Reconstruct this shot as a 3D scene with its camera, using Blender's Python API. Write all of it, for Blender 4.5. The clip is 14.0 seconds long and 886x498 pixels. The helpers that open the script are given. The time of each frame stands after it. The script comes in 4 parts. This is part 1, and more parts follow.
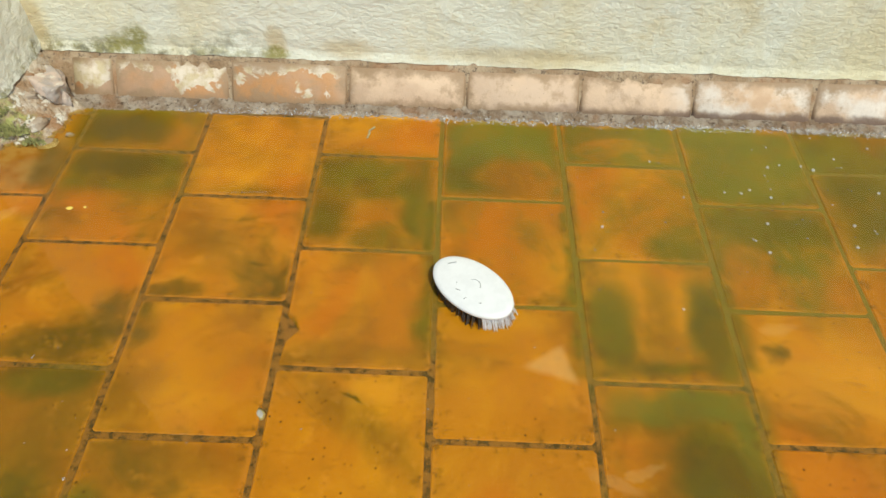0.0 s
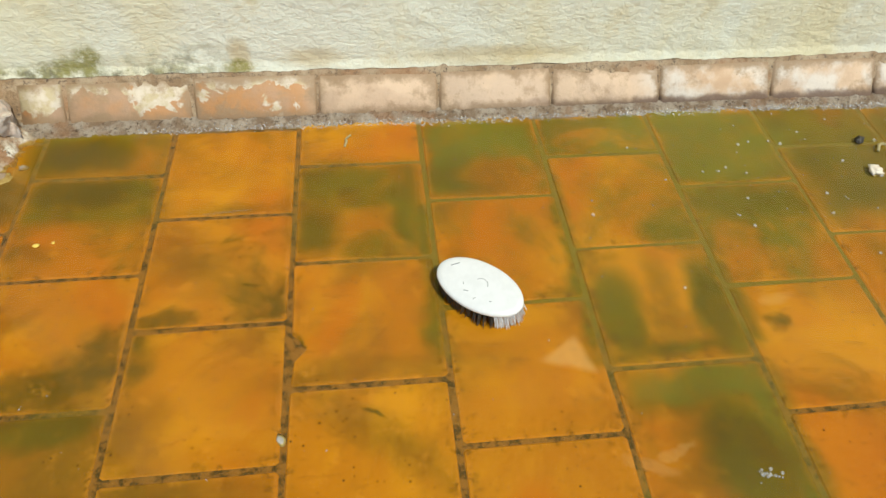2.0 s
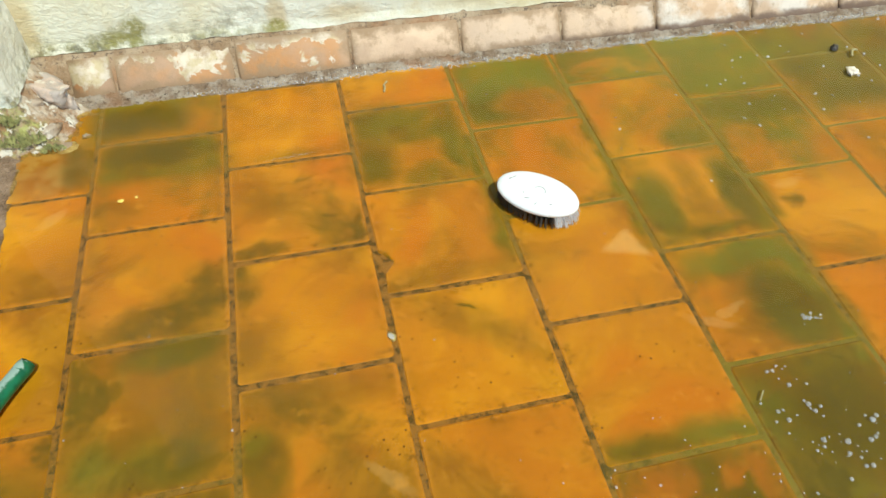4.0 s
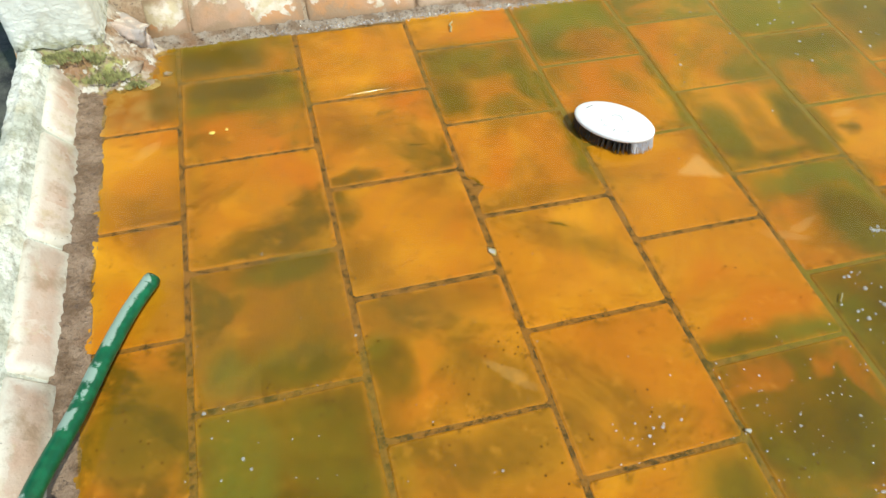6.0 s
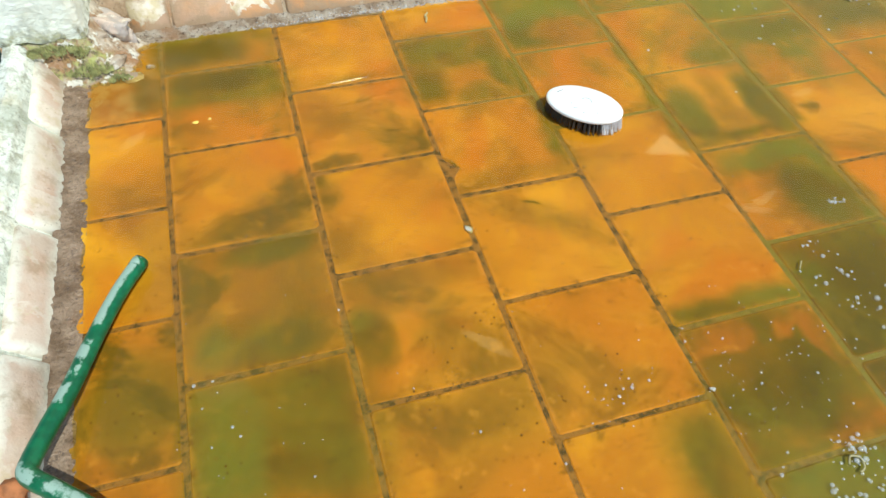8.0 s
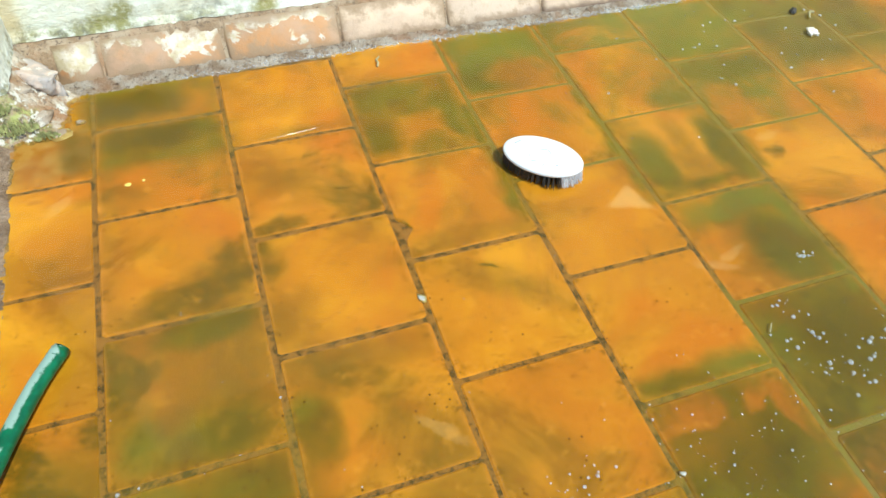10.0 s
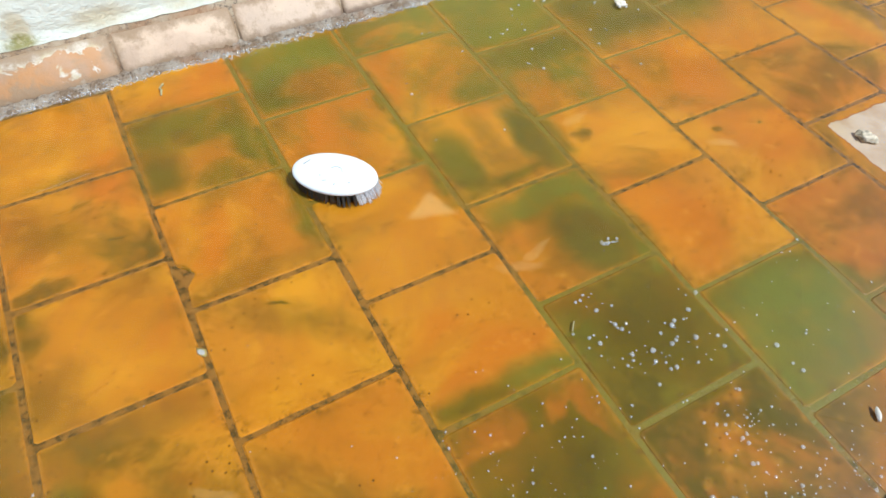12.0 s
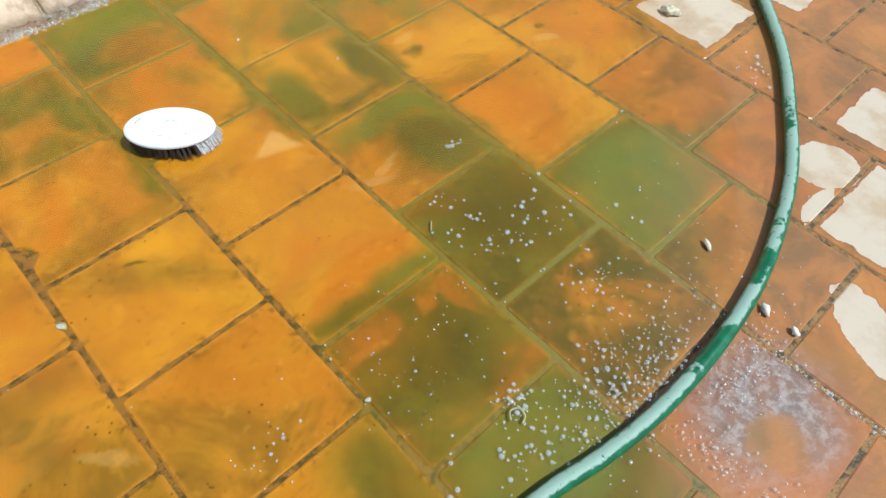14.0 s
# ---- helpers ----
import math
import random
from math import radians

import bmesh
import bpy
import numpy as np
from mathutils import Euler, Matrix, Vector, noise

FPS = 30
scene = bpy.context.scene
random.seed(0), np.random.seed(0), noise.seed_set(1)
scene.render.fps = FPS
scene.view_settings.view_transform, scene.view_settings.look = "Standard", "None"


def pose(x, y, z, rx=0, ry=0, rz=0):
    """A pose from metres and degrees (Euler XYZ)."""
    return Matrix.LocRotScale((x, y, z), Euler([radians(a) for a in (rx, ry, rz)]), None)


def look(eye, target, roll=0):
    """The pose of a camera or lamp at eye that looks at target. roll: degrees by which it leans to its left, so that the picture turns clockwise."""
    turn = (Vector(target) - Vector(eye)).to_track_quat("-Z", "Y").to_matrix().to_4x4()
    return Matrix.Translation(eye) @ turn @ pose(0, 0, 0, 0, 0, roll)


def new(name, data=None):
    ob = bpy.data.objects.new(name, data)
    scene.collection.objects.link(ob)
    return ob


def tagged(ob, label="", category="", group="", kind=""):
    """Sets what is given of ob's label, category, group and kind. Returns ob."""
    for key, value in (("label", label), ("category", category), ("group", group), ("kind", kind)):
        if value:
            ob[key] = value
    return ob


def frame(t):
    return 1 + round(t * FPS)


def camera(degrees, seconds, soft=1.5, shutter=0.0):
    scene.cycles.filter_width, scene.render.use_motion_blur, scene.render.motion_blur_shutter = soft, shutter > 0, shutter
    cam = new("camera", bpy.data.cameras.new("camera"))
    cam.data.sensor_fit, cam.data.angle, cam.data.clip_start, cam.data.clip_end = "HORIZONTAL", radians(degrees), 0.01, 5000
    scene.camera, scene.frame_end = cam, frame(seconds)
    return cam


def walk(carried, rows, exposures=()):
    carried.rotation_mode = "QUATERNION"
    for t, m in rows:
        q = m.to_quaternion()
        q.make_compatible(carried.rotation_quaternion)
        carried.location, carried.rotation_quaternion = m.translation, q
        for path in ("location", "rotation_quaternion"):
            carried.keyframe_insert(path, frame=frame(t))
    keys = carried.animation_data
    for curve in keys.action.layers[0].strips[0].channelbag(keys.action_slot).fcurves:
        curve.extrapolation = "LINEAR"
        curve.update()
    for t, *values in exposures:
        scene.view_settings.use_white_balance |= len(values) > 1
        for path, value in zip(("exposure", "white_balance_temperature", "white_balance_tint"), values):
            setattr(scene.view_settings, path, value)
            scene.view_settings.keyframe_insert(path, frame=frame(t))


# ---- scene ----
cam = camera(67.5, 14.0, soft=1.45)
PATH = [
    (0, (0.006, -0.043, 0.878), (0.008, 1.227, -0.667), 2.2),
    (0.5, (0.0, -0.036, 0.87), (-0.006, 1.222, -0.685), 1.5),
    (1, (-0.032, -0.026, 0.869), (0.002, 1.221, -0.694), 1.8),
    (1.5, (-0.072, -0.015, 0.87), (0.026, 1.235, -0.688), 0.7),
    (2, (-0.098, -0.034, 0.853), (0.098, 1.248, -0.67), 3.4),
    (2.5, (-0.155, -0.101, 0.869), (0.138, 1.202, -0.621), 1.6),
    (4.8, (-0.399, -0.186, 0.837), (-0.015, 1.012, -0.718), 3.5),
    (5, (-0.428, -0.192, 0.832), (-0.009, 0.997, -0.721), 4.1),
    (5.5, (-0.502, -0.202, 0.83), (-0.085, 0.945, -0.754), 3.4),
    (6, (-0.512, -0.234, 0.831), (-0.14, 0.943, -0.742), 3.4),
    (6.5, (-0.522, -0.275, 0.84), (-0.173, 0.914, -0.73), 2.1),
    (7, (-0.519, -0.299, 0.843), (-0.138, 0.879, -0.728), 2.8),
    (7.2, (-0.519, -0.303, 0.842), (-0.129, 0.871, -0.729), 2.9),
    (9.5, (-0.467, -0.218, 0.849), (-0.014, 0.94, -0.717), 5.2),
    (10, (-0.444, -0.189, 0.85), (0.043, 0.975, -0.701), 4.7),
    (10.5, (-0.414, -0.172, 0.837), (0.048, 1.001, -0.716), 3.1),
    (11, (-0.326, -0.152, 0.844), (0.13, 1.013, -0.716), 2.8),
    (11.5, (-0.245, -0.159, 0.844), (0.295, 0.97, -0.716), 3.1),
    (12, (-0.192, -0.199, 0.846), (0.453, 0.861, -0.723), 3.3),
    (12.5, (-0.168, -0.251, 0.84), (0.558, 0.725, -0.748), 3.7),
    (13, (-0.166, -0.284, 0.841), (0.634, 0.652, -0.735), 1.4),
    (13.5, (-0.179, -0.308, 0.83), (0.656, 0.56, -0.766), 2.2),
    (14, (-0.184, -0.308, 0.82), (0.656, 0.515, -0.797), 3.0),
]
EXPOSURES = [(0, -0.28, 6850, 1), (2.5, -0.26, 6800, 1), (5.0, 0.10, 6350, -4), (5.5, 0.11, 6350, -1), (6.0, 0.05, 6350, 0), (7.0, 0.02, 6300, 0), (9.5, 0.26, 5800, -4), (10.5, 0.18, 5850, -1), (11.0, 0.04, 5950, 6), (12.0, 0.07, 5750, 4), (12.5, 0.10, 5700, 1), (14.0, 0.13, 5800, -1)]
walk(cam, [(t, look(eye, target, roll)) for t, eye, target, roll in PATH], EXPOSURES)

# ---- light ----
SUN_AZ, SUN_EL = math.atan2(0.42, -0.91), radians(59)
world = bpy.data.worlds.new("world")
scene.world = world
world.use_nodes = True
sky = world.node_tree.nodes.new("ShaderNodeTexSky")
sky.sky_type, sky.sun_disc = "NISHITA", False
sky.sun_elevation, sky.sun_rotation = SUN_EL, SUN_AZ
world.node_tree.nodes["Background"].inputs["Strength"].default_value = 0.15
world.node_tree.links.new(sky.outputs[0], world.node_tree.nodes["Background"].inputs["Color"])
sun = new("sun", bpy.data.lights.new("sun", "SUN"))
sun.data.energy, sun.data.angle, sun.data.color = 3.9, radians(0.6), (1.0, 0.96, 0.86)
sun.matrix_world = look((3 * math.sin(SUN_AZ), 3 * math.cos(SUN_AZ), 3 * math.tan(SUN_EL)), (0, 0, 0))


# ---- node helpers ----
class Nodes:
    """A material's node tree with short calls."""

    def __init__(self, name):
        self.m = bpy.data.materials.new(name)
        self.m.use_nodes = True
        self.t = self.m.node_tree
        self.b = self.t.nodes["Principled BSDF"]
        self.out = self.t.nodes["Material Output"]
        self.pos = self.t.nodes.new("ShaderNodeNewGeometry").outputs["Position"]

    def put(self, socket, v):
        if isinstance(v, bpy.types.NodeSocket):
            self.t.links.new(v, socket)
        elif isinstance(v, tuple) and len(v) == 3 and socket.type == "RGBA":
            socket.default_value = (*v, 1)
        else:
            socket.default_value = v

    def add(self, kind, out=0, **ins):
        n = self.t.nodes.new(kind)
        for k, v in ins.items():
            self.put(n.inputs[int(k[1:])] if k[0] == "i" and k[1:].isdigit() else n.inputs[k], v)
        return n.outputs[out]

    def math(self, op, a, b=0.0, clamp=False):
        n = self.t.nodes.new("ShaderNodeMath")
        n.operation, n.use_clamp = op, clamp
        self.put(n.inputs[0], a), self.put(n.inputs[1], b)
        return n.outputs[0]

    def vec(self, op, a, b=(0, 0, 0)):
        n = self.t.nodes.new("ShaderNodeVectorMath")
        n.operation = op
        self.put(n.inputs[0], a), self.put(n.inputs[1], b)
        return n.outputs["Value"] if op in ("LENGTH", "DISTANCE", "DOT_PRODUCT") else n.outputs[0]

    def noise(self, scale, detail=4.0, rough=0.55, vector=None, colour=False, distort=0.0):
        n = self.t.nodes.new("ShaderNodeTexNoise")
        self.put(n.inputs["Vector"], vector or self.pos)
        for k, v in (("Scale", scale), ("Detail", detail), ("Roughness", rough), ("Distortion", distort)):
            n.inputs[k].default_value = v
        return n.outputs["Color" if colour else 0]

    def ramp(self, v, lo, hi, a=0.0, b=1.0):
        n = self.t.nodes.new("ShaderNodeMapRange")
        n.interpolation_type = "SMOOTHSTEP"
        for k, x in enumerate((v, lo, hi, a, b)):
            self.put(n.inputs[k], x)
        return n.outputs[0]

    def mix(self, f, a, b):
        n = self.t.nodes.new("ShaderNodeMix")
        n.data_type = "RGBA"
        self.put(n.inputs[0], f), self.put(n.inputs[6], a), self.put(n.inputs[7], b)
        return n.outputs[2]

    def warp(self, scale, amount, detail=3.0):
        """World position pushed about by noise."""
        d = self.vec("SUBTRACT", self.noise(scale, detail, 0.6, colour=True), (0.5, 0.5, 0.5))
        return self.vec("ADD", self.pos, self.vec("MULTIPLY", d, (amount, amount, amount)))

    def blob(self, p, x, y, rx, ry, soft=0.5, turn=0.0):
        """1 inside an ellipse on the ground, fading to 0 over its rim."""
        q = self.vec("SUBTRACT", p, (x, y, 0))
        c, s = math.cos(radians(turn)), math.sin(radians(turn))
        u = self.vec("DOT_PRODUCT", q, (c / rx, s / rx, 0))
        v = self.vec("DOT_PRODUCT", q, (-s / ry, c / ry, 0))
        r = self.math("ADD", self.math("MULTIPLY", u, u), self.math("MULTIPLY", v, v))
        return self.ramp(r, 1 - soft, 1 + soft, 1.0, 0.0)

    def rect(self, p, x0, x1, y0, y1, soft=0.03):
        """1 inside an upright rectangle on the ground, fading to 0 across its rim."""
        q = self.vec("SUBTRACT", p, ((x0 + x1) / 2, (y0 + y1) / 2, 0))
        u = self.math("ABSOLUTE", self.vec("DOT_PRODUCT", q, (1, 0, 0)))
        v = self.math("ABSOLUTE", self.vec("DOT_PRODUCT", q, (0, 1, 0)))
        a, b = (x1 - x0) / 2, (y1 - y0) / 2
        return self.math("MULTIPLY", self.ramp(u, a - soft, a + soft, 1.0, 0.0), self.ramp(v, b - soft, b + soft, 1.0, 0.0))

    def wedge(self, p, a, b, c, soft=0.003):
        """1 inside the triangle a, b, c (counter-clockwise) on the ground."""
        r = None
        for (ax, ay), (bx, by) in ((a, b), (b, c), (c, a)):
            ln = math.hypot(bx - ax, by - ay)
            nx, ny = -(by - ay) / ln, (bx - ax) / ln
            d = self.math("SUBTRACT", self.vec("DOT_PRODUCT", p, (nx, ny, 0)), nx * ax + ny * ay)
            m = self.ramp(d, -soft, soft)
            r = m if r is None else self.math("MULTIPLY", r, m)
        return r

    def less(self, a, b, k=1.0):
        return self.math("SUBTRACT", a, self.math("MULTIPLY", b, k), True)

    def most(self, *vs):
        r = vs[0]
        for v in vs[1:]:
            r = self.math("MAXIMUM", r, v)
        return r

    def bump(self, height, strength, distance, normal=None):
        n = self.t.nodes.new("ShaderNodeBump")
        self.put(n.inputs["Height"], height)
        n.inputs["Strength"].default_value, n.inputs["Distance"].default_value = strength, distance
        if normal:
            self.put(n.inputs["Normal"], normal)
        return n.outputs[0]

    def random(self):
        return self.t.nodes.new("ShaderNodeObjectInfo").outputs["Random"]

    def done(self, colour=None, rough=None, normal=None, **more):
        for k, v in (("Base Color", colour), ("Roughness", rough), ("Normal", normal), *more.items()):
            if v is not None:
                self.put(self.b.inputs[k.replace("_", " ")], v)
        return self.m


def silt_masks(g):
    """Olive silt, darker algae and other dark patches on the tiles, and dry cream patches above the water."""
    p = g.warp(9, 0.07, 4.0)
    s = g.warp(22, 0.055, 4.0)
    fine = g.warp(30, 0.026, 4.0)
    B, R = g.blob, g.rect
    olive = g.most(
        # along the kerb and the first columns
        # the lowest two rectangles paint a green reflection onto the tiles
        R(p, -0.73, -0.53, 0.895, 1.04, 0.04), R(p, -0.70, -0.47, 0.775, 0.90, 0.035), R(p, -0.70, -0.50, 0.20, 0.30, 0.05), R(p, -0.71, -0.46, -0.02, 0.20, 0.05),
        B(p, -0.445, 0.20, 0.035, 0.055, 0.8), g.math("MULTIPLY", B(p, -0.77, 0.19, 0.07, 0.08, 0.8), 0.7), B(p, -0.56, 0.415, 0.08, 0.03, 0.8, 10),
        # round the brush
        g.less(R(p, -0.24, -0.01, 0.69, 0.905, 0.03), R(p, -0.165, -0.065, 0.675, 0.785, 0.022), 0.9),
        R(p, -0.032, 0.004, 0.46, 0.80, 0.016), g.less(R(p, -0.005, 0.235, 0.80, 1.02, 0.03), B(p, 0.14, 0.86, 0.07, 0.05, 0.8), 0.65),
        g.less(R(p, 0.235, 0.47, 0.90, 1.02, 0.02), B(p, 0.35, 0.945, 0.08, 0.03, 0.8), 0.8), R(p, 0.215, 0.246, 0.44, 0.95, 0.014), B(p, 0.43, 0.70, 0.07, 0.05, 0.8),
        B(p, 0.44, 0.53, 0.04, 0.11, 0.8), B(p, 0.28, 0.53, 0.04, 0.10, 0.9), R(p, 0.235, 0.475, 0.445, 0.475, 0.02),
        R(p, 0.235, 0.475, 0.362, 0.432, 0.022), R(p, 0.425, 0.48, 0.20, 0.42, 0.02), B(p, 0.395, 0.29, 0.06, 0.10, 0.7),
        # the east side
        R(p, 0.462, 0.72, 0.80, 1.02, 0.02), R(p, 0.46, 0.72, 0.70, 0.80, 0.04), R(p, 0.70, 1.10, 0.70, 1.02, 0.06), R(p, 0.455, 0.49, 0.46, 0.80, 0.016),
        # the frothy middle
        g.less(R(p, 0.225, 0.475, -0.04, 0.205, 0.02), B(p, 0.255, 0.18, 0.05, 0.03, 0.6)), R(p, 0.0, 0.24, 0.09, 0.135, 0.02),
        g.less(B(p, 0.11, 0.0, 0.13, 0.11, 0.5), B(p, 0.045, 0.075, 0.07, 0.03, 0.6), 0.8), R(p, 0.47, 0.71, -0.11, 0.118, 0.02), R(p, -0.005, 0.235, -0.345, -0.12, 0.02),
        R(p, -0.10, 0.0, -0.20, -0.02, 0.04), R(p, -0.02, 0.24, -0.16, -0.115, 0.02), R(p, 0.16, 0.27, -0.40, -0.26, 0.03), B(p, 0.70, -0.05, 0.03, 0.12, 0.6), R(p, 0.70, 0.94, -0.03, 0.0, 0.02))
    olive = g.less(olive, g.most(B(p, 0.215, 0.03, 0.022, 0.075, 0.6, 18), B(p, 0.19, 0.075, 0.05, 0.018, 0.6, 30)), 0.85)
    # soft brown smears, then the denser black-green patches
    smear = g.most(
        B(s, -0.50, 0.405, 0.09, 0.05, 1.6), B(s, -0.54, 0.345, 0.07, 0.08, 1.8), B(s, -0.31, 0.625, 0.07, 0.032, 1.8, -30), B(s, -0.40, 0.69, 0.10, 0.05, 1.8, -32), B(s, -0.14, 0.458, 0.12, 0.026, 1.8), B(s, -0.10, 0.355, 0.11, 0.026, 1.8, -38),
        B(s, -0.37, 0.300, 0.12, 0.028, 1.8, -6), B(s, -0.38, 0.062, 0.09, 0.024, 1.8, -20), B(s, 0.435, 0.545, 0.02, 0.06, 1.8), B(s, 0.36, 0.57, 0.02, 0.07, 1.8), B(s, 0.03, 0.64, 0.012, 0.05, 1.8, -14),
        B(s, -0.68, 0.72, 0.05, 0.02, 1.8), B(s, 0.14, -0.05, 0.08, 0.06, 1.8), B(s, -0.77, 0.17, 0.06, 0.06, 1.8), B(s, 0.60, 0.76, 0.12, 0.04, 1.8), B(s, 0.88, 0.82, 0.16, 0.10, 1.8), B(s, 0.855, -0.07, 0.06, 0.04, 1.8),
        B(s, 0.60, -0.17, 0.08, 0.05, 1.8), B(s, 0.56, -0.29, 0.06, 0.06, 1.8), B(s, -0.66, 0.95, 0.07, 0.04, 1.8), B(s, 0.10, 0.86, 0.08, 0.05, 1.8), B(s, -0.32, 0.80, 0.10, 0.02, 1.8))
    dense = g.most(
        B(s, -0.475, 0.540, 0.030, 0.038, 1.0), B(s, -0.640, 0.960, 0.080, 0.035, 1.4),
        B(s, -0.485, 0.515, 0.045, 0.060, 1.0, 45), B(s, -0.560, 0.475, 0.12, 0.042, 1.2, 22), B(s, -0.255, 0.60, 0.016, 0.055, 1.2), B(s, -0.435, 0.572, 0.05, 0.020, 1.2, 8), B(fine, -0.224, 0.512, 0.010, 0.016, 0.8),
        B(s, -0.60, 0.855, 0.10, 0.032, 1.3), B(s, -0.735, 0.85, 0.03, 0.06, 1.2), B(fine, -0.30, 0.632, 0.022, 0.004, 1.0, -10), B(fine, -0.115, 0.395, 0.022, 0.003, 1.0, -25),
        # two broad, soft-edged dark rounds
        g.math("MULTIPLY", g.most(B(p, 0.375, 0.280, 0.075, 0.095, 1.2, 20), B(p, 0.34, 0.10, 0.10, 0.085, 1.2)), 0.82),
        B(s, 0.395, -0.075, 0.06, 0.022, 1.0, -15), B(s, 0.29, -0.06, 0.035, 0.05, 1.0), B(s, 0.30, -0.20, 0.10, 0.05, 1.0, -10), B(s, 0.43, -0.215, 0.04, 0.03, 1.0),
        B(s, 0.53, 0.500, 0.020, 0.015, 1.3), B(fine, 0.772, 0.392, 0.011, 0.008, 0.9), B(fine, 0.865, 0.372, 0.008, 0.006, 0.9))
    dark = g.math("MAXIMUM", dense, g.math("MULTIPLY", smear, 0.62))
    dry = g.most(
        R(fine, 0.975, 1.155, 0.120, 0.300, 0.006), B(fine, 0.855, -0.20, 0.06, 0.055, 0.10, -35), B(fine, 0.765, -0.238, 0.05, 0.018, 0.10), R(fine, 0.722, 0.925, -0.385, -0.262, 0.006),
        B(fine, 0.60, -0.405, 0.085, 0.040, 0.12, 55), R(fine, 0.97, 1.12, -0.30, -0.16, 0.006), R(fine, 1.23, 1.38, 0.06, 0.20, 0.006),
        R(fine, 1.46, 1.60, 0.30, 0.43, 0.006), R(fine, 1.22, 1.38, -0.32, -0.14, 0.006))
    return olive, dark, dry


def tile_material():
    """Object colour: red is how silted a tile is, green how yellow its clay, blue how grimy."""
    g = Nodes("wet_terracotta")
    olive, dark, dry = silt_masks(g)
    info = g.t.nodes.new("ShaderNodeObjectInfo")
    split = g.t.nodes.new("ShaderNodeSeparateColor")
    g.t.links.new(info.outputs["Color"], split.inputs[0])
    silted, yellow, grime = split.outputs
    shade = info.outputs["Random"]
    big = g.noise(5, 4, 0.6, distort=0.9)
    swirl = g.noise(6, 6, 0.62, distort=0.5)
    grain = g.noise(260, 3, 0.7)
    base = g.mix(yellow, (0.40, 0.136, 0.022), (0.53, 0.255, 0.018))
    base = g.mix(g.math("MULTIPLY", shade, 0.35), base, (0.37, 0.155, 0.024))
    base = g.mix(g.ramp(big, 0.40, 0.66, 0, 0.75), base, g.mix(yellow, (0.50, 0.225, 0.030), (0.67, 0.375, 0.030)))
    base = g.mix(g.ramp(swirl, 0.51, 0.70, 0, 0.72), base, (0.27, 0.115, 0.018))
    base = g.mix(g.ramp(g.noise(2.7, 3, 0.5, distort=0.7), 0.50, 0.66, 0, 0.5), base, (0.25, 0.145, 0.020))
    base = g.mix(g.ramp(g.noise(3.3, 3, 0.5, vector=g.vec("ADD", g.pos, (7, 3, 0)), distort=0.9), 0.50, 0.64, 0, 0.6), base, (0.50, 0.170, 0.016))
    amount = g.math("ADD", g.math("ADD", silted, g.math("MULTIPLY", g.math("SUBTRACT", swirl, 0.5), 1.5)), g.math("MULTIPLY", g.math("SUBTRACT", g.noise(14, 5, 0.65, distort=0.8), 0.5), 0.45))
    w0 = g.warp(6, 0.15)
    # the weak broad blob paints haze over the north-east tiles
    silt = g.math("MAXIMUM", g.math("MULTIPLY", olive, g.ramp(g.noise(9, 4, 0.6), 0.25, 0.6, 0.70, 1.0)), g.math("ADD", g.ramp(amount, 0.28, 0.85, 0, 0.88), g.math("MULTIPLY", g.blob(w0, 0.45, 0.80, 0.48, 0.28, 0.7), 0.12), True))
    mud = g.mix(g.ramp(g.noise(6, 3, 0.5, distort=0.6), 0.38, 0.62), (0.150, 0.108, 0.012), (0.185, 0.158, 0.021))
    mud = g.mix(g.ramp(g.noise(10, 5, 0.65), 0.50, 0.68, 0, 0.7), mud, (0.095, 0.072, 0.013))
    w = g.warp(9, 0.08)
    # the first blob paints in a green reflection, the last a green haze
    slime_and_haze = g.most(g.blob(w, -0.665, 0.10, 0.055, 0.17, 0.5), g.blob(w, 0.12, -0.20, 0.12, 0.09, 0.5), g.blob(w, 0.60, -0.02, 0.14, 0.13, 0.5), g.blob(w, 0.36, 0.405, 0.13, 0.035, 0.5), g.blob(w, 0.455, 0.30, 0.03, 0.12, 0.6),
                   g.blob(w, 0.55, 0.92, 0.22, 0.12, 0.6), g.blob(w, 0.11, 0.95, 0.14, 0.09, 0.6), g.blob(w, 0.21, 0.13, 0.09, 0.05, 0.6), g.math("MULTIPLY", g.blob(w, 0.40, 0.78, 0.45, 0.26, 0.6), 0.6))
    mud = g.mix(g.math("MULTIPLY", slime_and_haze, 0.65), mud, (0.165, 0.190, 0.045))
    base = g.mix(silt, base, mud)
    base = g.mix(g.math("MULTIPLY", g.blob(w, -0.80, 0.855, 0.095, 0.085, 0.7), 0.9), base, g.mix(g.ramp(g.noise(24, 4, 0.6), 0.4, 0.62), (0.38, 0.24, 0.12), (0.30, 0.14, 0.035)))
    dirt = g.math("MULTIPLY", g.math("MAXIMUM", dark, g.math("MULTIPLY", grime, g.ramp(swirl, 0.45, 0.62))), g.ramp(g.noise(16, 5, 0.65), 0.25, 0.62, 0.45, 0.95))
    base = g.mix(dirt, base, (0.098, 0.080, 0.016))
    local = g.t.nodes.new("ShaderNodeTexCoord").outputs["Object"]
    ox, oy = g.math("ABSOLUTE", g.add("ShaderNodeSeparateXYZ", 0, i0=local)), g.math("ABSOLUTE", g.add("ShaderNodeSeparateXYZ", 1, i0=local))
    edge = g.math("ADD", g.math("MAXIMUM", ox, oy), g.math("MULTIPLY", g.math("SUBTRACT", g.noise(26, 4, 0.6), 0.5), 0.02))
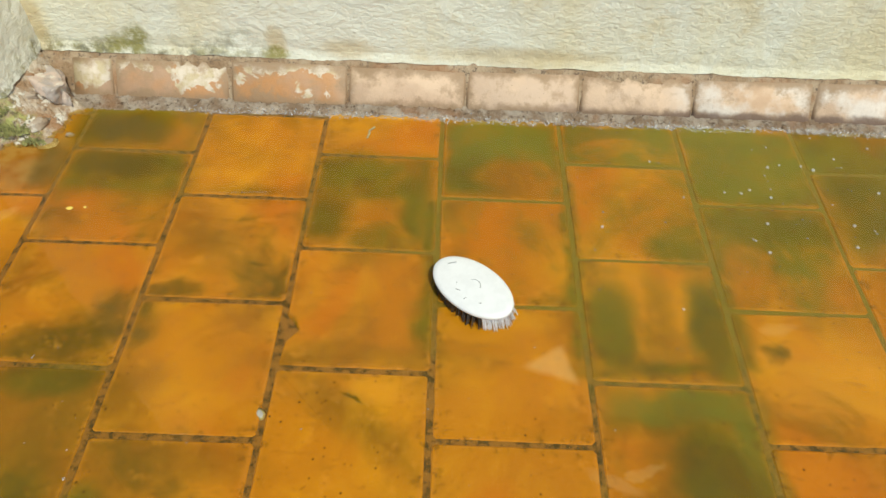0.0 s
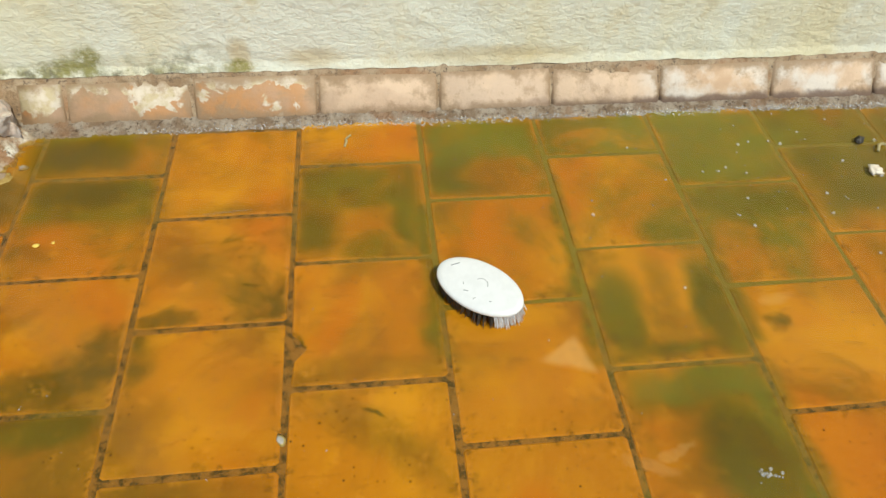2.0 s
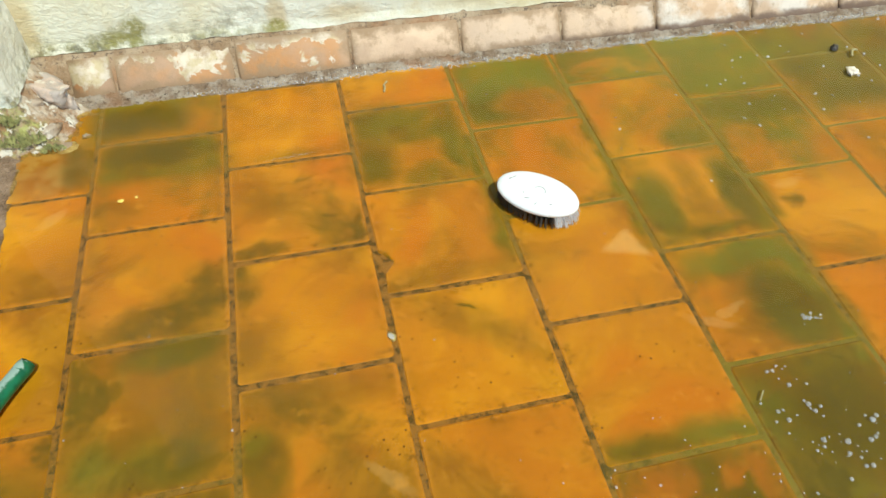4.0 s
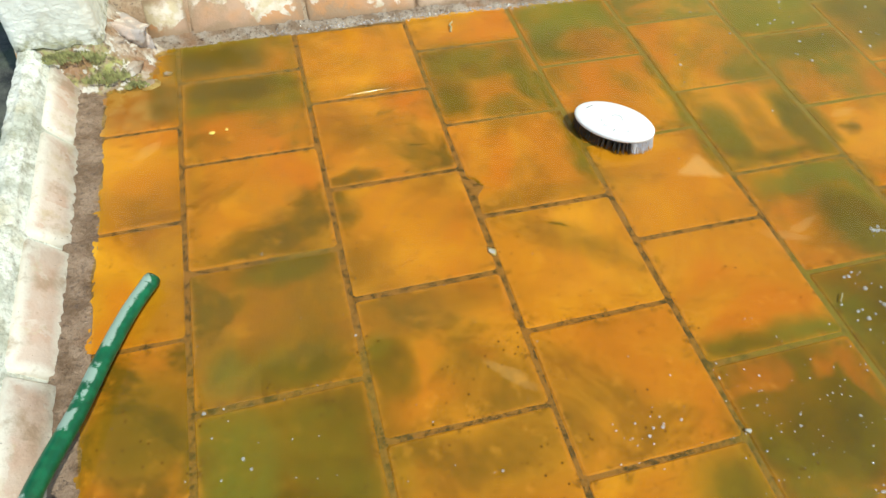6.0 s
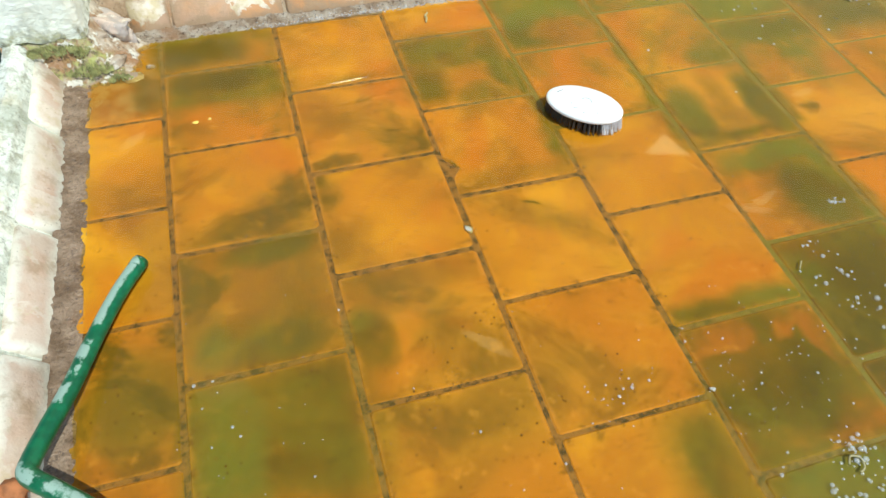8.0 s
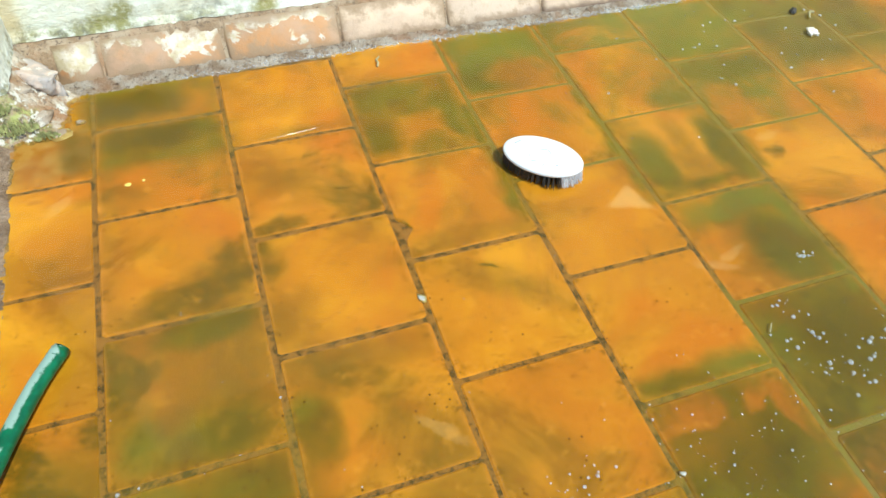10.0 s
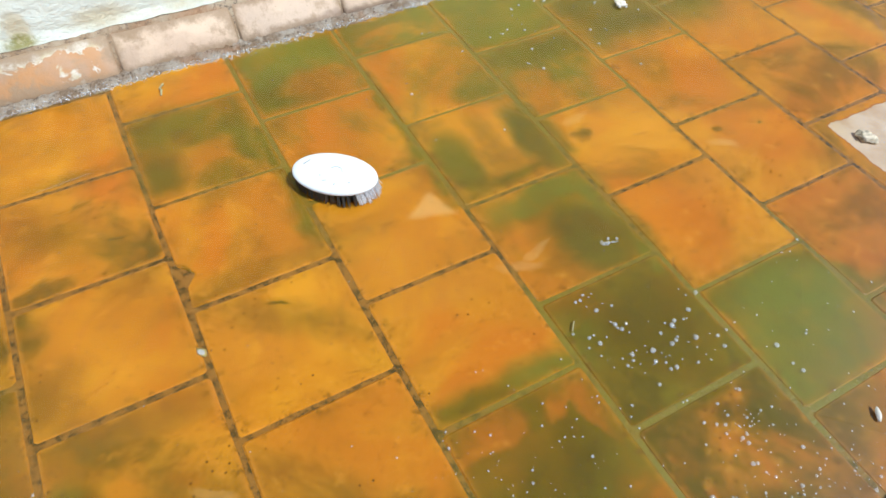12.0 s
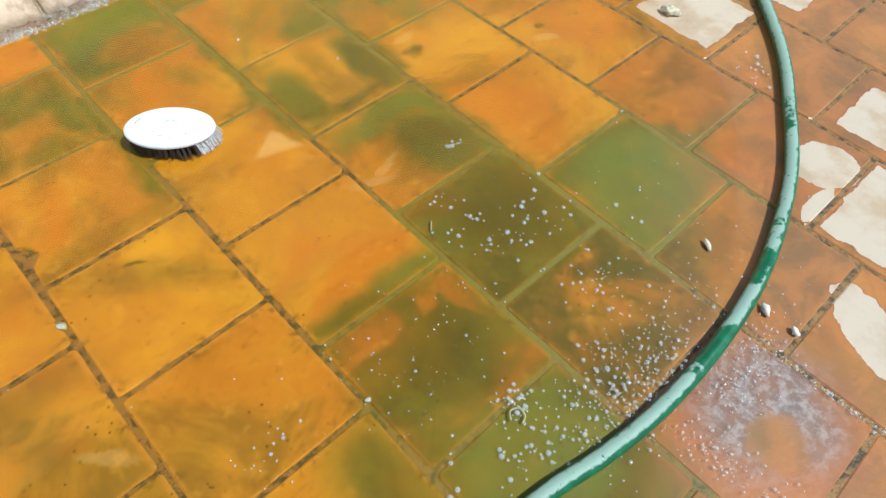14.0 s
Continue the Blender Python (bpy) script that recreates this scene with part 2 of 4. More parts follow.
    base = g.mix(g.math("MULTIPLY", g.less(1.0, silt, 0.7), g.ramp(edge, 0.104, 0.113, 0, 0.5)), base, (0.58, 0.27, 0.06))
    base = g.mix(g.math("MULTIPLY", g.ramp(edge, 0.090, 0.112), g.ramp(g.noise(48, 5, 0.7), 0.52, 0.64, 0, 0.7)), base, (0.15, 0.085, 0.020))
    rubbed = g.noise(22, 5, 0.7, vector=g.vec("MULTIPLY", g.pos, (1.0, 2.6, 1.0)), distort=0.4)
    clean = g.math("SUBTRACT", 1.0, g.math("MULTIPLY", silt, 0.85))
    base = g.mix(g.math("MULTIPLY", clean, g.ramp(rubbed, 0.55, 0.70, 0, 0.45)), base, (0.25, 0.115, 0.022))
    base = g.mix(g.math("MULTIPLY", clean, g.ramp(g.noise(31, 4, 0.6), 0.56, 0.72, 0, 0.40)), base, (0.66, 0.33, 0.055))
    base = g.mix(g.ramp(g.noise(75, 5, 0.75), 0.58, 0.70, 0, 0.5), base, (0.19, 0.085, 0.018))
    pits = g.ramp(g.add("ShaderNodeTexVoronoi", 0, Vector=g.pos, Scale=70.0), 0.10, 0.17, 1.0, 0.0)
    base = g.mix(g.math("MULTIPLY", pits, g.ramp(g.noise(9, 3), 0.48, 0.60, 0, 0.8)), base, (0.10, 0.05, 0.015))
    base = g.mix(g.ramp(grain, 0.64, 0.78, 0, 0.35), base, (0.14, 0.07, 0.018))
    pale = g.warp(40, 0.025)
    faint = g.most(g.blob(pale, -0.765, 0.720, 0.026, 0.011, 0.7, 40), g.blob(pale, 0.54, 0.538, 0.030, 0.010, 0.9, 10), g.blob(pale, 0.25, 0.285, 0.035, 0.008, 0.9, -20), g.blob(pale, 0.756, 0.357, 0.03, 0.010, 0.8, -30),
                   g.blob(pale, -0.282, 0.153, 0.036, 0.009, 0.9, -42), g.blob(pale, 0.29, 0.30, 0.03, 0.006, 0.9, 20))
    worn = g.math("MAXIMUM", g.math("MULTIPLY", faint, 0.5), g.wedge(g.warp(40, 0.010), (0.136, 0.456), (0.214, 0.430), (0.195, 0.496), 0.007))
    base = g.mix(g.math("MULTIPLY", worn, 0.48), base, (0.66, 0.46, 0.36))
    core = g.blob(g.warp(18, 0.05, 4.0), 0.350, -0.400, 0.036, 0.032, 1.2)
    wetgrit = g.less(g.blob(g.warp(14, 0.06, 4.0), 0.385, -0.365, 0.100, 0.095, 0.9), core, 0.95)
    base = g.mix(g.blob(w, 0.36, -0.38, 0.14, 0.13, 0.5), base, (0.36, 0.135, 0.050))
    base = g.mix(g.math("MULTIPLY", wetgrit, g.ramp(g.noise(30, 5, 0.7), 0.3, 0.62, 0.55, 0.95)), base, g.mix(g.ramp(g.noise(60, 4, 0.7), 0.4, 0.65), (0.17, 0.130, 0.115), (0.36, 0.29, 0.26)))
    base = g.mix(g.math("MULTIPLY", core, 0.8), base, (0.24, 0.17, 0.06))
    ashore = g.ramp(g.math("ADD", g.vec("DOT_PRODUCT", g.pos, (0.56, -0.83, 0)), g.math("MULTIPLY", g.noise(6, 4, 0.6), 0.2)), 0.42, 0.68, 0, 0.7)
    base = g.mix(g.math("MULTIPLY", ashore, g.less(1.0, wetgrit)), base, g.mix(g.ramp(g.noise(11, 5, 0.6, distort=0.5), 0.40, 0.62), (0.42, 0.150, 0.050), (0.24, 0.105, 0.045)))
    rim = g.math("SUBTRACT", g.ramp(dry, 0.0, 0.5), g.ramp(dry, 0.5, 1.0), True)
    base = g.mix(g.math("MULTIPLY", rim, 0.8), base, (0.26, 0.075, 0.025))
    base = g.mix(g.ramp(dry, 0.45, 0.6), base, g.mix(g.ramp(g.noise(14, 4, 0.55), 0.42, 0.66), (0.54, 0.43, 0.33), (0.46, 0.33, 0.22)))
    height = g.math("ADD", g.math("MULTIPLY", grain, 0.1), g.noise(40, 5, 0.6))
    rough = g.math("ADD", g.ramp(dry, 0.4, 0.6, 0.34, 0.8), g.math("MULTIPLY", silt, 0.25))
    shore = g.ramp(g.vec("DOT_PRODUCT", g.pos, (0.56, -0.83, 0)), 0.25, 0.5, 0.03, 0.45)
    return g.done(base, rough, g.bump(height, 0.3, 0.004), Specular_IOR_Level=shore)


def grout_material():
    g = Nodes("silted_grout")
    olive, dark, dry = silt_masks(g)
    n = g.noise(55, 5, 0.75)
    base = g.mix(g.ramp(n, 0.38, 0.56), (0.055, 0.034, 0.013), (0.27, 0.135, 0.038))
    wide = g.most(g.blob(g.warp(5, 0.2), 0.45, 0.80, 0.60, 0.36, 0.6), g.blob(g.warp(5, 0.2), 0.40, 0.02, 0.40, 0.24, 0.6))
    green = g.math("MULTIPLY", g.math("MAXIMUM", g.math("MULTIPLY", olive, 0.55), wide), g.ramp(g.noise(40, 4), 0.3, 0.6, 0.6, 0.95))
    base = g.mix(green, base, (0.195, 0.172, 0.030))
    return g.done(base, 0.6, g.bump(g.noise(180, 4), 0.6, 0.004))


def water_material():
    """Amber, slightly turbid water that grows shallow towards the south-east, with a pale veil painted in for reflected
    sky.
    """
    g = Nodes("amber_water")
    t = g.t
    shore = g.math("ADD", g.vec("DOT_PRODUCT", g.pos, (0.56, -0.83, 0)), g.math("MULTIPLY", g.noise(5, 3), 0.12))
    depth = g.ramp(shore, 0.10, 0.46, 1.0, 0.0)
    clear = t.nodes.new("ShaderNodeBsdfTransparent")
    g.put(clear.inputs[0], g.mix(depth, (1.0, 1.0, 1.0), (0.985, 0.915, 0.59)))
    # diffuse veil in place of the sky's reflection, denser towards the east
    sky_veil = t.nodes.new("ShaderNodeBsdfDiffuse")
    sky_veil.inputs[0].default_value = (0.52, 0.44, 0.13, 1)
    east = g.ramp(g.add("ShaderNodeSeparateXYZ", 0, i0=g.pos), -0.25, 0.75, 0.25, 1.0)
    veiled = t.nodes.new("ShaderNodeMixShader")
    g.put(veiled.inputs[0], g.math("MULTIPLY", g.math("MULTIPLY", depth, east), g.ramp(g.noise(3.2, 4, 0.6, distort=0.8), 0.35, 0.7, 0.03, 0.085)))
    t.links.new(clear.outputs[0], veiled.inputs[1])
    t.links.new(sky_veil.outputs[0], veiled.inputs[2])
    gloss = t.nodes.new("ShaderNodeBsdfGlossy")
    gloss.inputs["Roughness"].default_value = 0.03
    n = g.bump(g.noise(9, 2, 0.4), 0.12, 0.01)
    g.put(gloss.inputs["Normal"], n)
    f = t.nodes.new("ShaderNodeFresnel")
    f.inputs[0].default_value = 1.33
    g.put(f.inputs["Normal"], n)
    m = t.nodes.new("ShaderNodeMixShader")
    t.links.new(f.outputs[0], m.inputs[0])
    t.links.new(veiled.outputs[0], m.inputs[1])
    t.links.new(gloss.outputs[0], m.inputs[2])
    t.links.new(m.outputs[0], g.out.inputs[0])
    return g.m


def plaster_material(name, mossy, white, stained=0.55):
    g = Nodes(name)
    z = g.add("ShaderNodeSeparateXYZ", 2, i0=g.pos)
    x = g.add("ShaderNodeSeparateXYZ", 0, i0=g.pos)
    stretched = g.vec("MULTIPLY", g.pos, (1, 1, 0.4))
    base = g.mix(g.ramp(g.noise(4, 5, 0.6, vector=stretched), 0.40, 0.66), (0.74, 0.75, 0.66), white)
    base = g.mix(g.ramp(g.noise(11, 5, 0.65), 0.52, 0.74, 0, stained), base, (0.58, 0.47, 0.25))
    if mossy:
        low = g.ramp(g.math("ADD", z, g.math("MULTIPLY", g.noise(16, 4), 0.16)), 0.15, 0.215, 1.0, 0.0)
        left = g.ramp(g.math("ADD", x, g.math("MULTIPLY", g.noise(6, 3), 0.3)), -0.35, -0.05, 1.0, 0.0)
        moss = g.math("MULTIPLY", g.math("MULTIPLY", low, left), g.ramp(g.noise(28, 5, 0.7), 0.40, 0.60))
        base = g.mix(g.math("MULTIPLY", moss, 0.85), base, g.mix(g.ramp(g.noise(50, 3), 0.4, 0.6), (0.25, 0.23, 0.08), (0.10, 0.09, 0.035)))
        flat = g.t.nodes.new("ShaderNodeCombineXYZ")
        q = g.warp(24, 0.03, 4.0)
        g.put(flat.inputs[0], g.add("ShaderNodeSeparateXYZ", 0, i0=q))
        g.put(flat.inputs[1], g.add("ShaderNodeSeparateXYZ", 2, i0=q))
        on = flat.outputs[0]
        fan = g.most(g.blob(on, -0.815, 0.145, 0.022, 0.07, 1.0), g.blob(on, -0.34, 0.105, 0.02, 0.04, 1.0), g.blob(on, -0.20, 0.10, 0.05, 0.02, 1.2), g.blob(on, 0.15, 0.095, 0.16, 0.02, 1.2))
        base = g.mix(g.math("MULTIPLY", fan, stained), base, (0.50, 0.36, 0.15))
        tufts = g.most(g.blob(on, -0.62, 0.105, 0.022, 0.034, 0.8), g.blob(on, -0.66, 0.092, 0.03, 0.016, 0.8), g.blob(on, -0.345, 0.085, 0.03, 0.014, 0.8))
        base = g.mix(g.math("MULTIPLY", tufts, g.ramp(g.noise(60, 4, 0.7), 0.32, 0.58, 0.2, 0.9)), base, (0.26, 0.24, 0.07))
    else:
        base = g.mix(g.ramp(g.noise(34, 6, 0.75), 0.46, 0.66, 0, 0.8), base, (0.30, 0.29, 0.20))
        base = g.mix(g.ramp(g.noise(8, 4, 0.6), 0.45, 0.62, 0, 0.6), base, (0.30, 0.31, 0.22))
        base = g.mix(g.ramp(g.noise(90, 5, 0.75), 0.52, 0.64, 0, 0.6), base, (0.24, 0.23, 0.18))
    base = g.mix(g.ramp(g.noise(110, 3, 0.7), 0.66, 0.74, 0, 0.5), base, (0.33, 0.27, 0.17))
    ridges = g.noise(75, 5, 0.65, vector=g.vec("MULTIPLY", g.pos, (0.8, 1.0, 1.3)), distort=0.2)
    h = g.math("ADD", g.math("MULTIPLY", g.noise(30, 4, 0.6), 0.8), g.math("ADD", ridges, g.math("MULTIPLY", g.noise(190, 3), 0.35)))
    return g.done(base, 0.88, g.bump(h, 0.55, 0.007))


def brick_material():
    g = Nodes("worn_pink_brick")
    info = g.t.nodes.new("ShaderNodeObjectInfo")
    r = info.outputs["Random"]
    local = g.t.nodes.new("ShaderNodeTexCoord").outputs["Object"]
    across = g.math("ABSOLUTE", g.add("ShaderNodeSeparateXYZ", 1, i0=local))
    along = g.math("ABSOLUTE", g.add("ShaderNodeSeparateXYZ", 0, i0=local))
    soft = g.noise(16, 4, 0.55)
    base = g.mix(r, (0.50, 0.33, 0.21), (0.62, 0.50, 0.41))
    base = g.mix(g.ramp(soft, 0.42, 0.64), base, (0.62, 0.45, 0.32))
    x = g.add("ShaderNodeSeparateXYZ", 0, i0=g.pos)
    old = g.math("MULTIPLY", g.ramp(x, -0.26, -0.16, 1.0, 0.0), g.ramp(x, -0.84, -0.80))
    kerbside = g.ramp(x, -0.84, -0.80, 1.0, 0.0)
    base = g.mix(g.math("MULTIPLY", kerbside, 0.8), base, g.mix(g.ramp(soft, 0.4, 0.6), (0.50, 0.34, 0.25), (0.53, 0.42, 0.34)))
    rise = g.add("ShaderNodeSeparateXYZ", 1, i0=local)
    coat = g.math("MULTIPLY", g.math("MAXIMUM", old, g.math("MULTIPLY", kerbside, 0.6)), g.ramp(g.math("ADD", g.noise(13, 4, 0.6, distort=0.3), g.math("MULTIPLY", rise, g.math("MULTIPLY", old, 2.6))), 0.50, 0.53))
    base = g.mix(g.math("MULTIPLY", old, 0.85), base, g.mix(g.ramp(g.noise(9, 3), 0.4, 0.6), (0.44, 0.20, 0.062), (0.38, 0.23, 0.14)))
    base = g.mix(coat, base, g.mix(g.ramp(g.noise(40, 3), 0.4, 0.65), (0.62, 0.54, 0.45), (0.50, 0.41, 0.26)))
    edge = g.math("ADD", g.math("MAXIMUM", g.math("MULTIPLY", across, 1.0), g.math("SUBTRACT", along, 0.072)), g.math("MULTIPLY", g.math("SUBTRACT", g.noise(22, 5, 0.7), 0.5), 0.060))
    chalky = g.ramp(x, 0.44, 0.52)
    base = g.mix(g.math("MULTIPLY", chalky, g.ramp(g.noise(13, 4), 0.42, 0.6, 0, 0.7)), base, (0.70, 0.66, 0.62))
    base = g.mix(g.ramp(edge, 0.016, 0.038, 0, 0.9), base, g.mix(kerbside, (0.30, 0.20, 0.12), (0.70, 0.66, 0.56)))
    base = g.mix(g.ramp(g.noise(22, 5, 0.7), 0.50, 0.70, 0, 0.7), base, (0.33, 0.22, 0.13))
    soaked = g.math("MULTIPLY", g.ramp(x, 0.0, 0.5), g.ramp(g.math("ADD", rise, g.math("MULTIPLY", g.math("SUBTRACT", g.noise(14, 4, 0.6), 0.5), 0.05)), -0.034, -0.020, 0.85, 0.0))
    base = g.mix(soaked, base, (0.16, 0.10, 0.075))
    base = g.mix(g.ramp(g.noise(160, 3), 0.68, 0.76, 0, 0.6), base, (0.14, 0.09, 0.06))
    return g.done(base, 0.62, g.bump(g.noise(60, 6, 0.65), 0.4, 0.006))


def mortar_material(name, a, b, rough, scale, strength):
    g = Nodes(name)
    base = g.mix(g.ramp(g.noise(24, 5, 0.65), 0.38, 0.62), a, b)
    base = g.mix(g.ramp(g.noise(110, 4, 0.7), 0.52, 0.7), base, (0.10, 0.065, 0.045))
    base = g.mix(g.ramp(g.noise(9, 4), 0.55, 0.68, 0, 0.6), base, (0.33, 0.16, 0.07))
    return g.done(base, rough, g.bump(g.noise(scale, 4, 0.7), strength, 0.006))


def hose_material():
    """Deep green rubber, worn chalky in ragged lengths, with a pale highlight painted along its upper side."""
    g = Nodes("green_rubber_hose")
    worn = g.noise(11, 2, 0.5)
    ragged = g.noise(75, 4, 0.65)
    base = g.mix(g.ramp(g.noise(60, 3), 0.4, 0.65), (0.004, 0.085, 0.032), (0.008, 0.130, 0.050))
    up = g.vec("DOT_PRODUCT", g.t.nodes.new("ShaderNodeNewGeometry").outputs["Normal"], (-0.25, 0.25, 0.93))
    # pale highlight put into the colour of the upward side, broken by wear
    pale_sheen = g.math("MULTIPLY", g.ramp(g.math("ADD", worn, g.math("MULTIPLY", g.math("SUBTRACT", ragged, 0.5), 0.25)), 0.425, 0.455), g.ramp(g.math("ADD", up, g.math("MULTIPLY", g.math("SUBTRACT", ragged, 0.5), 0.9)), 0.60, 0.80))
    base = g.mix(g.math("MULTIPLY", pale_sheen, 0.8), base, (0.33, 0.44, 0.37))
    base = g.mix(g.ramp(g.noise(150, 3), 0.66, 0.74, 0, 0.7), base, (0.004, 0.03, 0.015))
    return g.done(base, g.ramp(pale_sheen, 0.0, 1.0, 0.34, 0.6), g.bump(ragged, 0.25, 0.002))


def plain(name, colour, rough, spread=0.25, scale=120, **more):
    g = Nodes(name)
    base = g.mix(g.ramp(g.noise(scale, 4), 0.35, 0.7), colour, tuple(c * (1 - spread) for c in colour))
    return g.done(base, rough, g.bump(g.noise(scale * 2, 3), 0.15, 0.002), **more)


def mottled(name, a, b, c):
    """Broken masonry: two body tones, pale crust and dark pores."""
    g = Nodes(name)
    base = g.mix(g.ramp(g.noise(28, 4, 0.6, distort=0.5), 0.42, 0.60), a, b)
    base = g.mix(g.ramp(g.noise(45, 5, 0.65), 0.55, 0.62, 0, 0.8), base, c)
    base = g.mix(g.ramp(g.noise(130, 4, 0.7), 0.60, 0.70, 0, 0.7), base, tuple(v * 0.3 for v in b))
    return g.done(base, 0.7, g.bump(g.noise(110, 5, 0.65), 0.5, 0.004))


def bubble_material():
    g = Nodes("water_bubble")
    t = g.t
    clear = t.nodes.new("ShaderNodeBsdfTransparent")
    m = t.nodes.new("ShaderNodeMixShader")
    g.done((0.72, 0.72, 0.71), 0.06, Specular_IOR_Level=1.0)
    m.inputs[0].default_value = 0.34
    t.links.new(clear.outputs[0], m.inputs[1])
    t.links.new(g.b.outputs[0], m.inputs[2])
    t.links.new(m.outputs[0], g.out.inputs[0])
    return g.m


def bead_material():
    g = Nodes("water_bead")
    clear, gloss = g.t.nodes.new("ShaderNodeBsdfTransparent"), g.t.nodes.new("ShaderNodeBsdfGlossy")
    m = g.t.nodes.new("ShaderNodeMixShader")
    gloss.inputs["Roughness"].default_value = 0.14
    m.inputs[0].default_value = 0.08
    g.t.links.new(clear.outputs[0], m.inputs[1])
    g.t.links.new(gloss.outputs[0], m.inputs[2])
    g.t.links.new(m.outputs[0], g.out.inputs[0])
    return g.m


def rubble_material():
    g = Nodes("mossy_rubble_mortar")
    base = g.mix(g.ramp(g.noise(26, 5, 0.65), 0.40, 0.62), (0.32, 0.20, 0.11), (0.52, 0.44, 0.35))
    base = g.mix(g.ramp(g.noise(48, 4, 0.6), 0.60, 0.68), base, (0.58, 0.53, 0.46))
    p = g.warp(26, 0.05, 4.0)
    green = g.math("MULTIPLY", g.most(g.blob(p, -0.89, 0.935, 0.08, 0.03, 0.8), g.blob(p, -0.825, 0.915, 0.045, 0.035, 0.8)), g.ramp(g.noise(70, 5, 0.7), 0.36, 0.6))
    base = g.mix(green, base, g.mix(g.ramp(g.noise(90, 3), 0.4, 0.6), (0.38, 0.38, 0.12), (0.16, 0.15, 0.05)))
    base = g.mix(g.ramp(g.noise(17, 5, 0.7, distort=0.5), 0.50, 0.60, 0, 0.8), base, (0.30, 0.15, 0.065))
    base = g.mix(g.ramp(g.noise(37, 4, 0.65), 0.56, 0.62, 0, 0.9), base, (0.66, 0.62, 0.54))
    foot = g.math("ADD", g.add("ShaderNodeSeparateXYZ", 2, i0=g.pos), g.math("MULTIPLY", g.noise(30, 4), 0.02))
    base = g.mix(g.ramp(foot, 0.008, 0.020, 0.85, 0.0), base, (0.27, 0.155, 0.06))
    base = g.mix(g.ramp(g.noise(90, 5, 0.75), 0.56, 0.66, 0, 0.8), base, (0.09, 0.06, 0.04))
    return g.done(base, 0.6, g.bump(g.noise(120, 5, 0.7), 0.7, 0.006))


def outside_material():
    g = Nodes("dark_wet_concrete")
    base = g.mix(g.ramp(g.noise(9, 6, 0.7), 0.35, 0.65), (0.012, 0.012, 0.010), (0.12, 0.12, 0.095))
    base = g.mix(g.ramp(g.noise(4, 4), 0.46, 0.62), base, (0.065, 0.090, 0.040))
    return g.done(base, 0.7, g.bump(g.noise(40, 6, 0.7), 0.7, 0.02))


TILE, GROUT, WATER = tile_material(), grout_material(), water_material()
PLASTER = plaster_material("weathered_cream_plaster", True, (0.72, 0.66, 0.46))
CHALK, BRICK = plaster_material("chalky_white_plaster", False, (0.64, 0.64, 0.58)), brick_material()
MORTAR = mortar_material("brown_mortar", (0.26, 0.165, 0.09), (0.40, 0.30, 0.20), 0.5, 130, 0.8)
DAMP = mortar_material("damp_brown_mortar", (0.17, 0.105, 0.060), (0.31, 0.215, 0.145), 0.35, 150, 1.0)
FILLET = mortar_material("wet_gritty_mortar", (0.26, 0.18, 0.12), (0.44, 0.37, 0.30), 0.16, 300, 1.0)
PIER = plaster_material("pale_pier_plaster", True, (0.86, 0.88, 0.84), 0.15)
RUBBLE, BEAD = rubble_material(), bead_material()
HOSE, BUBBLE, OUTSIDE = hose_material(), bubble_material(), outside_material()
WHITE = plain("white_plastic", (0.74, 0.75, 0.76), 0.4, 0.06, 60)
BRISTLE = plain("white_nylon_bristle", (0.80, 0.80, 0.82), 0.45, 0.2, 300)
# dark copy of the bristle colour for their shaded side; a dark pebble shares it
GREY_BRISTLE = plain("shade_dark_bristle", (0.045, 0.038, 0.032), 0.5, 0.5, 300)
STONE = plain("pale_pebble", (0.80, 0.71, 0.60), 0.6, 0.15)
PINK = mottled("pale_pink_brick", (0.56, 0.44, 0.37), (0.42, 0.36, 0.33), (0.66, 0.61, 0.54))
CHIPS = mottled("grimy_mortar_chip", (0.40, 0.32, 0.25), (0.30, 0.22, 0.15), (0.58, 0.53, 0.46))
GREYSTONE = plain("grey_white_pebble", (0.50, 0.46, 0.40), 0.4, 0.3)
LEAF = plain("dry_beige_leaf", (0.74, 0.62, 0.45), 0.7, 0.4)
MOSS = plain("yellow_green_moss", (0.36, 0.36, 0.14), 0.95, 0.6, 90)
RUST = plain("raw_orange_brick", (0.42, 0.15, 0.05), 0.8, 0.5, 60)
STRAW = plain("wet_olive_straw", (0.40, 0.34, 0.17), 0.5, 0.3)
PETAL = plain("yellow_petal", (0.80, 0.60, 0.12), 0.6, 0.2)


# ---- mesh helpers ----
def mesh_of(name, verts, faces, material, smooth=False):
    me = bpy.data.meshes.new(name)
    me.from_pydata([tuple(v) for v in verts], [], faces)
    me.materials.append(material)
    me.update()
    if smooth:
        me.polygons.foreach_set("use_smooth", [True] * len(me.polygons))
    return me


def part(name, bm, material, parent=None, label="", smooth=False):
    """One bmesh as one mesh object, under a thing if given."""
    me = bpy.data.meshes.new(name)
    bm.to_mesh(me)
    bm.free()
    me.materials.append(material)
    if smooth:
        me.polygons.foreach_set("use_smooth", [True] * len(me.polygons))
    ob = new(name, me)
    if parent:
        ob.parent = parent
    return tagged(ob, label)


def holder(name, place=None):
    ob = new(name)
    ob.empty_display_size = 0.05
    if place is not None:
        ob.matrix_basis = place
    return ob


